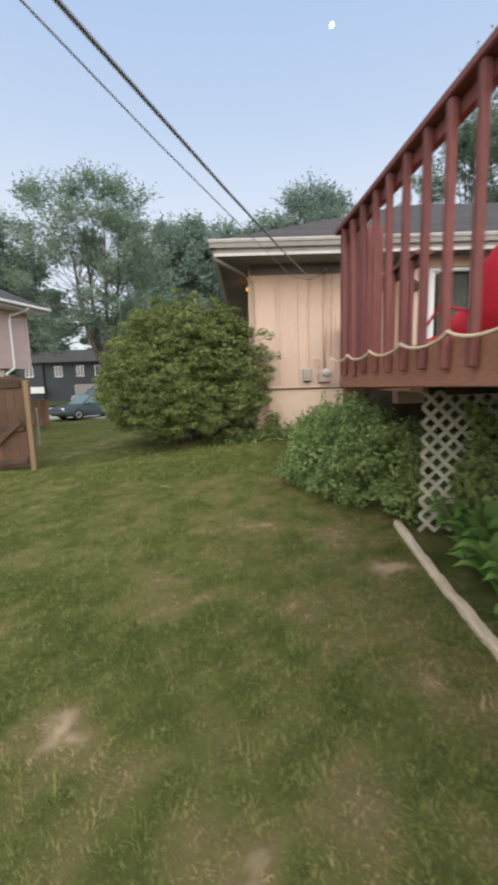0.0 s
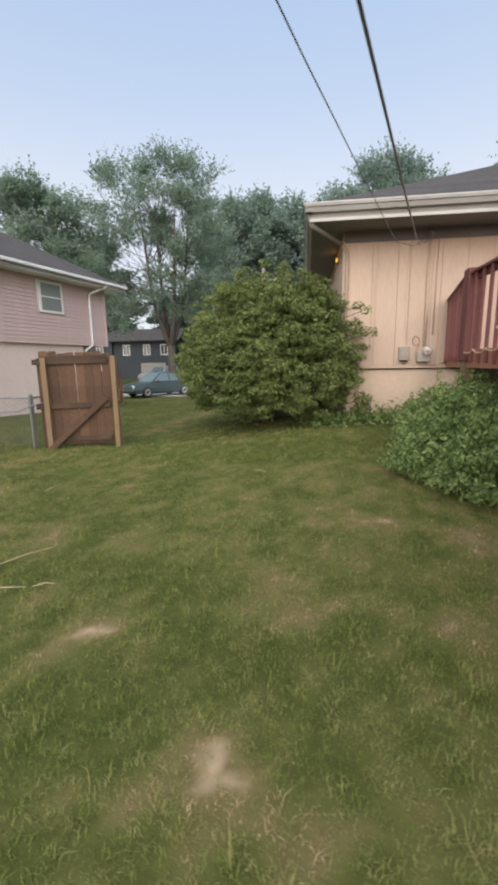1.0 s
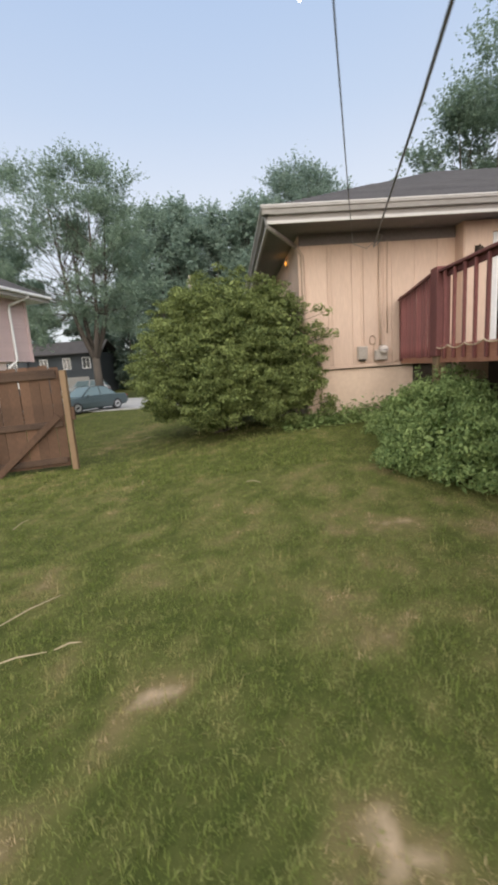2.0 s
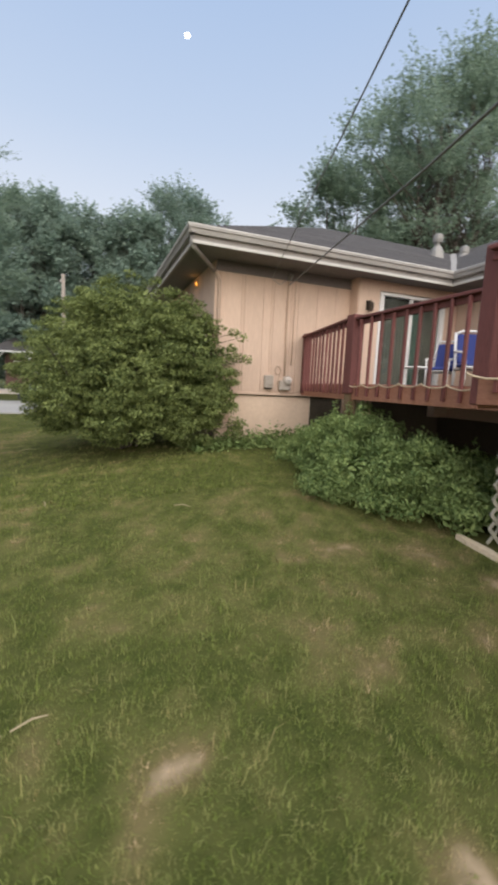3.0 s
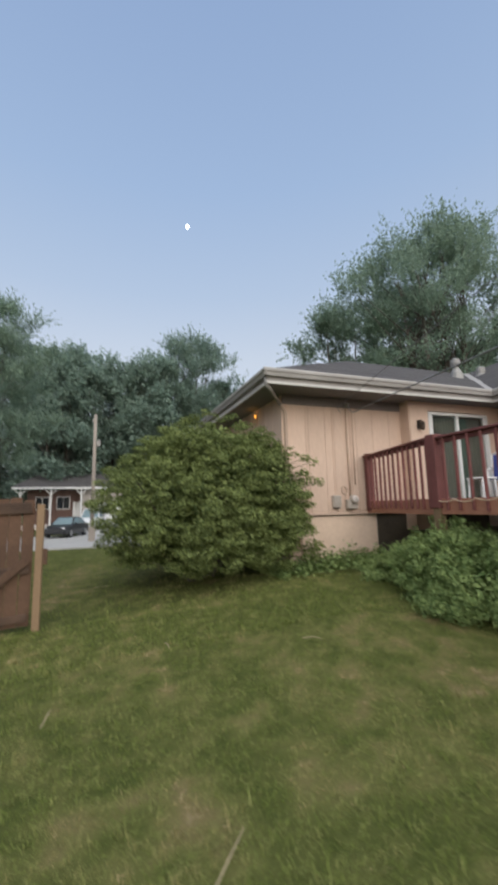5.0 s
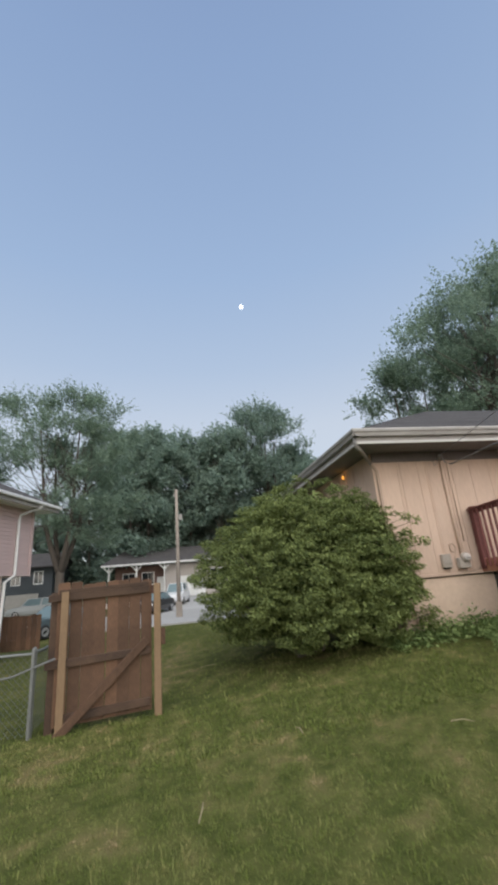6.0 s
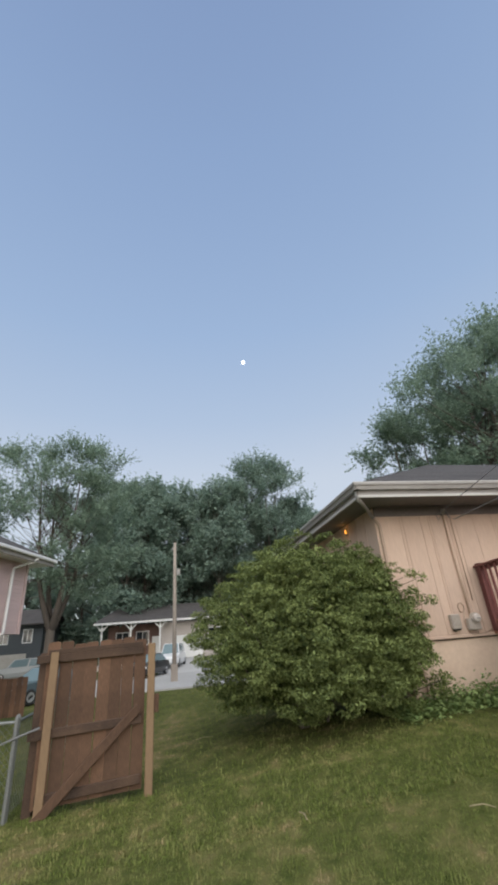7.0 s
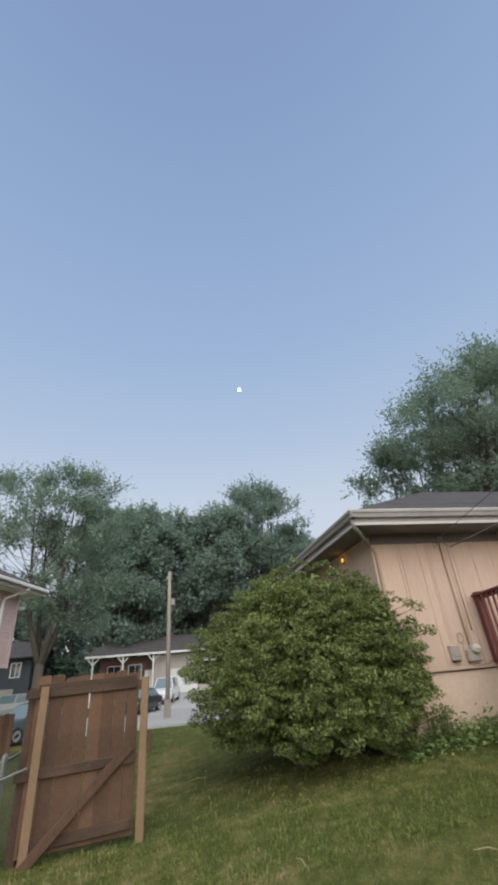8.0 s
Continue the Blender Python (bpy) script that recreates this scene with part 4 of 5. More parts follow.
def build_bush():
    rng = np.random.default_rng(11)
    lobes = [(-0.95, 8.05, 1.60, 1.20, 1.12, 1.18), (-1.62, 8.45, 1.72, 1.18, 1.25, 1.32), (-2.02, 9.55, 1.62, 1.10, 1.15, 1.12), (-1.15, 8.4, 2.22, 0.92, 1.0, 1.06), (-1.35, 7.9, 1.35, 1.25, 1.02, 1.0), (-0.35, 7.75, 1.75, 0.66, 0.62, 0.9), (-2.22, 8.75, 1.45, 0.80, 0.8, 0.85), (-0.3, 7.7, 1.1, 0.62, 0.5, 0.55), (-1.75, 8.2, 1.1, 0.95, 0.85, 0.7), (-1.55, 8.3, 2.35, 0.6, 0.6, 0.75), (-0.12, 7.72, 1.0, 0.52, 0.42, 0.55), (-0.05, 7.72, 1.55, 0.42, 0.36, 0.7), (-1.0, 7.85, 0.95, 1.1, 0.8, 0.55), (-0.62, 8.05, 2.22, 0.6, 0.6, 0.72)]
    # small sprays of leaves over the lobes
    p, d = clump_points(lobes, 1650, rng, 0.80)
    keep = p[:, 2] > 0.5
    p, d = p[keep], d[keep]
    sprays = [(a[0] + q[0] * 0.12, a[1] + q[1] * 0.12, a[2] + q[2] * 0.08 - 0.04, r, r, r * 0.48) for a, q, r in zip(p, d, rng.uniform(0.06, 0.20, len(p)))]
    bush = empty("bush", (-1.4, 8.5, 0.25), label="big rounded green shrub at the house corner", category="bush")
    lp, ld = clump_points(sprays, 165000, rng, 0.3)
    ld = ld * 0.6 + np.array([0, 0, 0.5])
    hide = lp[:, 0] < 0.62
    side = (lp[:, 1] > WY - 0.06) & (lp[:, 0] > WX - 0.06)
    ok = hide & ~side & (lp[:, 2] > 0.50 + 0.10 * np.sin(lp[:, 0] * 5.0))
    lp, ld = lp[ok], ld[ok]
    v = leaves(lp, ld, 0.047, rng, 0.9, 0.46) - np.array([-1.4, 8.5, 0.25])
    raw_mesh("crown", v, LEAF_FACES, BUSHLEAF, bush)
    # stray shoots on the house side
    shoots = [(0.30, 7.55, 2.35), (0.42, 7.5, 2.28), (0.28, 7.6, 2.1), (0.40, 7.55, 1.95), (0.52, 7.5, 1.92), (0.38, 7.6, 0.9), (0.5, 7.55, 0.85), (0.25, 7.5, 1.6), (-2.95, 9.3, 2.2), (-1.3, 8.3, 3.25), (-0.6, 8.3, 3.05)]
    for s in shoots:
        q = Vector(s) - Vector((-1.4, 8.5, 0.25))
        o = Vector((-0.5, 7.75, s[2] - 0.35)) - Vector((-1.4, 8.5, 0.25)) if s[0] > 0 else q * 0.85
        part("shoot", tube([o, (o + q) / 2 + Vector((0, 0, 0.03)), q], [0.008, 0.006, 0.003], 5), BARK, bush)
    sp, sd = clump_points([(*s, 0.11, 0.1, 0.09) for s in shoots], 650, rng, 0.1)
    raw_mesh("shoot_leaves", leaves(sp, sd, 0.052, rng, 0.4, 0.5) - np.array([-1.4, 8.5, 0.25]), LEAF_FACES, BUSHLEAF, bush)
    # inner mass that closes the gaps, and the stems below
    cp, cd = clump_points([(x, y, z + 0.06, rx * 0.70, ry * 0.70, rz * 0.72) for x, y, z, rx, ry, rz in lobes], 22000, rng, 0.5)
    ok = (cp[:, 2] > 0.66) & ~((cp[:, 1] > WY - 0.08) & (cp[:, 0] > WX - 0.08))
    raw_mesh("inner_leaves", leaves(cp[ok], cd[ok], 0.085, rng, 0.4, 0.6) - np.array([-1.4, 8.5, 0.25]), LEAF_FACES, BUSHLEAF, bush)
    tops = [(random.uniform(-1.3, 1.3), random.uniform(-1.0, 1.0), random.uniform(0.8, 1.8)) for _ in range(26)]
    stems("stem", (0, 0, -0.1), tops, 0.03, BARK, bush)


def build_weeds():
    rng = np.random.default_rng(21)
    mounds = [(1.25, 5.35, 0.72, 0.62, 0.55, 0.50), (1.15, 5.75, 0.62, 0.56, 0.6, 0.45), (1.05, 4.75, 0.52, 0.62, 0.5, 0.42), (1.45, 4.35, 0.55, 0.55, 0.5, 0.40), (1.32, 6.5, 0.46, 0.5, 0.55, 0.32), (1.65, 4.9, 0.62, 0.5, 0.6, 0.42), (0.85, 5.2, 0.38, 0.42, 0.4, 0.28), (1.9, 4.2, 0.5, 0.6, 0.5, 0.36), (1.4, 7.2, 0.44, 0.4, 0.4, 0.22), (1.6, 6.2, 0.62, 0.5, 0.6, 0.4), (2.4, 4.4, 0.42, 0.6, 0.5, 0.34), (1.85, 3.9, 0.36, 0.5, 0.4, 0.30), (1.55, 3.85, 0.30, 0.4, 0.35, 0.26), (1.15, 4.35, 0.32, 0.5, 0.4, 0.26), (0.75, 4.95, 0.30, 0.4, 0.35, 0.22), (1.5, 5.5, 0.95, 0.3, 0.3, 0.36)]
    o = np.array([1.2, 5.3, 0.2])
    weed = empty("weed_thicket", tuple(o), label="dense leafy green weeds spilling from under the deck", category="weeds")
    p, d = clump_points(mounds, 800, rng, 0.74)
    k = p[:, 2] > 0.3
    sprays = [(a[0], a[1], a[2], r, r, r * 0.5) for a, r in zip(p[k], rng.uniform(0.06, 0.21, k.sum()))]
    # leafy shoots standing above the mound
    high = p[k][p[k][:, 2] > 0.62][:90]
    sprays += [(a[0], a[1], a[2] + 0.10, 0.045, 0.045, h) for a, h in zip(high, rng.uniform(0.10, 0.22, len(high)))]
    lp, ld = clump_points(sprays, 52000, rng, 0.25)
    ok = (lp[:, 2] > ground_z(lp[:, 0], lp[:, 1])) & (lp[:, 2] < 1.36)
    raw_mesh("leaves", leaves(lp[ok], ld[ok], 0.048, rng, 0.8, 0.42) - o, LEAF_FACES, WEEDLEAF, weed)
    cp, cd = clump_points([(x, y, z, a * 0.8, b * 0.8, c * 0.8) for x, y, z, a, b, c in mounds], 8000, rng, 0.4)
    ok = (cp[:, 2] > ground_z(cp[:, 0], cp[:, 1])) & (cp[:, 2] < 1.3)
    raw_mesh("inner_leaves", leaves(cp[ok], cd[ok], 0.075, rng, 0.6, 0.5) - o, LEAF_FACES, WEEDLEAF, weed)
    stems("stem", (0, 0, -0.1), [(random.uniform(-0.5, 0.6), random.uniform(-0.9, 0.9), random.uniform(0.2, 0.8)) for _ in range(40)], 0.008, HOSTALEAF, weed)
    vine = empty("vine", (2.0, 3.44, 0.2), label="green vine climbing the white lattice", category="vine")
    vp = np.stack([rng.uniform(1.62, 3.0, 2200), 3.44 - np.abs(rng.normal(0, 0.05, 2200)), 0.2 + 1.1 * rng.beta(1.1, 1.4, 2200)], 1)
    keep = np.array([noise.noise((q[0] * 2.2, q[2] * 2.2, 5.0)) > -0.12 for q in vp])
    raw_mesh("leaves", leaves(vp[keep], np.tile([0, -1.0, 0.2], (int(keep.sum()), 1)), 0.07, rng, 0.6, 0.7) - np.array([2.0, 3.44, 0.2]), LEAF_FACES, WEEDLEAF, vine)
    # low weeds along the foundation
    low = empty("foundation_weeds", (0.9, 7.6, 0.4), label="low weeds and ivy along the foundation", category="weeds")
    n = 3600
    x = rng.uniform(-0.4, 2.0, n)
    y = 7.9 - np.abs(rng.normal(0, 0.28, n)) - 0.2 * np.clip(0.5 - x, 0, 1)
    z = ground_z(x, y) + np.abs(rng.normal(0, 0.07, n)) * (1 + 0.8 * np.clip(x, 0, 1))
    pts = np.stack([x, y, z], 1)
    raw_mesh("leaves", leaves(pts, np.tile([0, 0, 1.0], (n, 1)), 0.07, rng, 0.2, 0.55) - np.array([0.9, 7.6, 0.4]), LEAF_FACES, WEEDLEAF, low)
    # broad-leaved plants in the bed
    for k in range(30):
        cx, cy = 1.46 + 0.5 * rng.random(), 3.36 - 0.085 * k - 0.1 * rng.random()
        g = float(ground_z(cx, cy))
        h = empty("broad_leaf_plant", (cx, cy, g), label="broad-leaved green plant in the bed", category="plant", group="bed plants")
        bm = bmesh.new()
        for j in range(11):
            a = j * 2.4 + rng.random()
            ln, wd, up = rng.uniform(0.2, 0.33), rng.uniform(0.10, 0.17), rng.uniform(0.10, 0.36)
            prev = None
            for s in range(6):
                t = s / 5
                w = wd * math.sin(math.pi * min(1, 0.12 + t * 0.88)) ** 0.8 * 0.5
                r, zz = ln * t, up * math.sin(t * 2.1) + 0.02
                px, py = r * math.cos(a), r * math.sin(a)
                row = [bm.verts.new((px - math.sin(a) * w * q, py + math.cos(a) * w * q, zz + 0.02 * abs(q))) for q in (-1, 0, 1)]
                if prev:
                    for q in range(2):
                        bm.faces.new((prev[q], prev[q + 1], row[q + 1], row[q]))
                prev = row
        part("leaves", bm, HOSTALEAF, h, smooth=True)


def build_litter():
    for k, (x, y, ln, a) in enumerate([(-2.56, 2.97, 0.42, 50), (-2.18, 2.60, 0.14, 14), (-2.42, 2.52, 0.3, 16), (-1.05, 5.0, 0.2, -40), (-3.4, 4.6, 0.25, 80), (-3.0, 9.4, 0.3, 10), (-2.4, 5.6, 0.18, 100)]):
        z = float(ground_z(x, y)) + 0.035
        dx, dy = math.cos(radians(a)) * ln / 2, math.sin(radians(a)) * ln / 2
        part("dry_stalk", tube([(x - dx, y - dy, z - 0.01), (x + 0.01, y, z + 0.012), (x + dx, y + dy, z)], [0.0035, 0.0045, 0.002], 6), STRAW, None, "pale dry stalk lying on the lawn", category="stalk", group="stalks")


# ---- gate and fences ----
def build_gate():
    a, b = Vector((-4.95, 6.90, 0)), Vector((-3.92, 7.15, 0))
    u = (b - a).normalized()
    back = Vector((-u.y, u.x, 0))
    g = empty("wooden_gate", tuple(a), label="weathered brown cedar gate with a diagonal brace", category="gate")
    ln = (b - a).length
    def at(s, off, z):
        return u * s + back * off + Vector((0, 0, z))
    n = 8
    w = (ln + 0.09) / n
    for k in range(n):
        s = -0.03 + w * (k + 0.5)
        h, gap = 1.70 + random.uniform(-0.03, 0.03), (0.001, 0.0035, 0.002)[k % 3]
        bm = prism([(-w / 2 + gap, 0.12), (w / 2 - 0.002, 0.12), (w / 2 - 0.002, h - 0.02), (w / 2 - 0.018, h), (-w / 2 + 0.014, h - 0.006), (-w / 2 + gap, h - 0.025)], 0, 0.018, "y")
        m = Matrix.Translation(at(s, 0.03, 0)) @ Matrix.Rotation(math.atan2(u.y, u.x), 4, "Z") @ Matrix.Rotation(random.uniform(-0.006, 0.006), 4, "Y")
        part("picket", bm, CEDAR, g, m=m)
    for z, h in ((1.53, 0.09), (0.78, 0.09), (0.20, 0.09)):
        part("rail", bar(at(-0.14 if z > 0.5 else 0.0, 0.01, z), at(ln + 0.03, 0.01, z + 0.02), 0.042, h, 0.006), DARKRAIL, g)
    part("brace", bar(at(-0.04, -0.03, -0.03), at(ln - 0.01, -0.03, 0.93), 0.038, 0.10, 0.006), CEDAR, g, "brown diagonal brace")
    part("stile", bar(at(0.05, -0.03, 0.03), at(0.05, -0.03, 1.60), 0.085, 0.035, 0.004, up=tuple(back)), PINE, g, "yellow-brown hinge board")
    part("top_board", bar(at(-0.02, 0.0, 1.60), at(ln + 0.02, 0.0, 1.62), 0.02, 0.05, 0.003), DARKRAIL, g)
    fp = empty("fence_post", (-3.79, 7.18, 0.0), label="yellow treated pine fence post beside the gate", category="post", group="fence posts")
    part("shaft", box(-0.045, -0.045, -0.02, 0.045, 0.045, 1.62, 0.008), PINE, fp)
    part("latch_block", box(0.045, -0.02, 0.85, 0.10, 0.02, 1.05, 0.005), CEDAR, fp)
    fp2 = empty("fence_post", (-5.03, 7.02, 0.0), label="brown cedar hinge post of the gate", category="post", group="fence posts")
    part("shaft", box(-0.05, -0.05, -0.02, 0.05, 0.05, 1.60, 0.008), DARKRAIL, fp2)
    ch = empty("gate_chain", (-5.16, 6.90, 0.80), label="dark chain looped from the gate to the wire fence", category="chain")
    part("links", tube([(0.2, -0.06, 0.06), (0, -0.05, 0.0), (-0.3, 0.02, -0.10), (-0.7, 0.08, -0.13), (-1.2, 0.14, 0.05)], 0.011, 6), WIRE, ch)
    # chain-link fence running back beside the gate, then away
    line = [(-5.22, 6.95), (-5.24, 8.1), (-5.3, 10.4)], [(-5.22, 6.9), (-6.4, 7.05), (-8.0, 7.3)]
    for run in line:
        f = empty("chain_link_fence", (*run[0], 0.03), label="low grey chain-link fence beside the gate", category="fence", group="wire fences")
        o = Vector((*run[0], 0.0))
        for p in run:
            q = Vector((*p, 0)) - o
            gz = float(ground_z(*p)) - 0.03
            part("post", tube([q + Vector((0, 0, gz - 0.05)), q + Vector((0, 0, gz + 0.92)), q + Vector((0, 0, gz + 0.95))], [0.024, 0.024, 0.008], 8), GALV, f)
        for p, q in zip(run, run[1:]):
            a, b = Vector((*p, 0)) - o, Vector((*q, 0)) - o
            za, zb = float(ground_z(*p)) - 0.03, float(ground_z(*q)) - 0.03
            part("top_rail", tube([a + Vector((0, 0, za + 0.88)), b + Vector((0, 0, zb + 0.88))], 0.016, 8), GALV, f)
            bm = bmesh.new()
            L = (b - a).length
            H = 0.84
            k = -H
            while k < L:
                for s in (1, -1):
                    s0, s1 = max(k, 0), min(k + H, L)
                    if s1 > s0:
                        v0, v1 = (s0 - k), (s1 - k)
                        if s < 0:
                            v0, v1 = H - v0, H - v1
                        c0, c1 = a.lerp(b, s0 / L), a.lerp(b, s1 / L)
                        tube([c0 + Vector((0, 0, za + 0.03 + v0)), c1 + Vector((0, 0, za + 0.03 + v1))], 0.0022, 3, bm)
                k += 0.075
            part("mesh", bm, GALV, f)


# ---- neighbours ----
WALL_END, WIN0, WIN1, WINZ0, WINZ1, SPOUT = 16.35, 13.3, 14.3, 3.15, 4.14, 15.5


def build_pink_house():
    before = set(scene.objects)
    x, y1 = -8.3, WALL_END
    base = part("neighbour_foundation", box(x - 8, 1, -0.6, x - 0.12, y1 - 1.15, 2.18), PINK_BASE, label="pale grey lower wall of the pink house", category="foundation", kind="structure")
    w = part("neighbour_wall", box(x - 8, 1.0, 2.18, x - 0.02, y1 - 0.02, 4.25), PINK, label="pink vinyl lap siding wall", category="wall", kind="structure")
    bm = prism([(0, 0), (0.022, 0), (0.006, 0.118), (0, 0.118)], -(y1 - 1.0), 0, "y")
    first = None
    for k in range(18):
        m = Matrix.Translation((x - 0.02, y1, 2.18 + k * 0.115))
        if first is None:
            first = part("lap_board", bm, PINK, w, m=m)
        else:
            share(first, "lap_board", m, w)
    part("corner_post", box(x - 0.02, y1 - 0.08, 2.17, x + 0.03, y1 + 0.02, 4.25), PINK, w)
    part("end_wall", box(x - 8, y1 - 0.02, 2.18, x - 0.02, y1 + 0.0, 4.25), PINK, w)
    ex, ey, ez = -7.78, 17.0, 4.28
    part("neighbour_soffit", box(x - 8, 0.5, 4.22, ex - 0.03, ey - 0.03, 4.25), WHITE, label="white soffit of the pink house", category="soffit", kind="structure")
    part("neighbour_fascia", box(ex - 0.03, 0.5, 4.2, ex, ey, 4.40), GUTTER, label="white fascia of the pink house", category="fascia", kind="structure")
    g = part("neighbour_gutter", bar((ex + 0.05, 0.5, 4.36), (ex + 0.05, ey + 0.02, 4.36), 0.10, 0.10, 0.02), WHITE, label="white rain gutter of the pink house", category="gutter", kind="structure")
    part("downspout", tube([(ex + 0.04, SPOUT + 0.4, 4.3), (ex - 0.05, SPOUT + 0.3, 4.2), (x + 0.06, SPOUT + 0.05, 4.0), (x + 0.06, SPOUT, 3.8), (x + 0.06, SPOUT, 2.2), (x - 0.06, SPOUT - 0.25, 2.0), (x - 0.06, SPOUT - 0.3, 0.2)], 0.045, 6), WHITE, g, "white downspout")
    r = part("neighbour_roof", sheet([(ex, 0.5, 4.42), (ex, ey, 4.42), (x - 4.5, ey - 4.0, 7.1), (x - 4.5, 0.5, 7.1)], 0.06), SHINGLE, label="dark shingle roof of the pink house", category="roof", kind="structure")
    part("roof_hip", sheet([(ex, ey, 4.42), (x - 9, ey, 4.42), (x - 4.5, ey - 4.0, 7.1)], 0.06), SHINGLE, r)
    part("roof_back", sheet([(x - 4.5, 0.5, 7.1), (x - 4.5, ey - 4.0, 7.1), (x - 9, ey, 4.42), (x - 9, 0.5, 4.42)], 0.06), SHINGLE, r)
    wi = part("neighbour_window", box(x - 0.01, WIN0, WINZ0, x + 0.05, WIN1, WINZ1, 0.01), WHITE, label="white double-hung window in pink siding", category="window", kind="structure")
    part("pane", box(x + 0.045, WIN0 + 0.11, (WINZ0 + WINZ1) / 2 + 0.02, x + 0.056, WIN1 - 0.11, WINZ1 - 0.09), PALE_PANE, wi)
    part("pane", box(x + 0.045, WIN0 + 0.11, WINZ0 + 0.08, x + 0.056, WIN1 - 0.11, (WINZ0 + WINZ1) / 2 - 0.02), PALE_PANE, wi)
    # the house stands at an angle to the fence line
    turn = Matrix.Translation((-7.48, 16.38, 0)) @ Matrix.Rotation(radians(-14), 4, "Z") @ Matrix.Translation((7.78, -17.0, 0))
    for ob in set(scene.objects) - before:
        if ob.parent is None:
            ob.matrix_basis = turn @ ob.matrix_basis
    # wooden screen beside the house
    s = empty("wooden_screen", (-9.0, 16.1, 0.0), label="low red-brown wooden board screen", category="screen")
    for k in range(9):
        part("board", box(k * 0.14, 0, 0.0, k * 0.14 + 0.132, 0.025, 1.0 + random.uniform(-0.02, 0.02), 0.004), CEDAR, s)
    part("rail", box(0, 0.027, 0.7, 1.25, 0.06, 0.78, 0.004), CEDAR, s)


def lofted(sections, bm=None):
    """Skin over closed sections of equal corner count."""
    bm = bm or bmesh.new()
    rings = [[bm.verts.new(p) for p in s] for s in sections]
    n = len(rings[0])
    for a, b in zip(rings, rings[1:]):
        for k in range(n):
            bm.faces.new((a[k], a[(k + 1) % n], b[(k + 1) % n], b[k]))
    bm.faces.new(rings[0][::-1])
    bm.faces.new(rings[-1])
    return bm


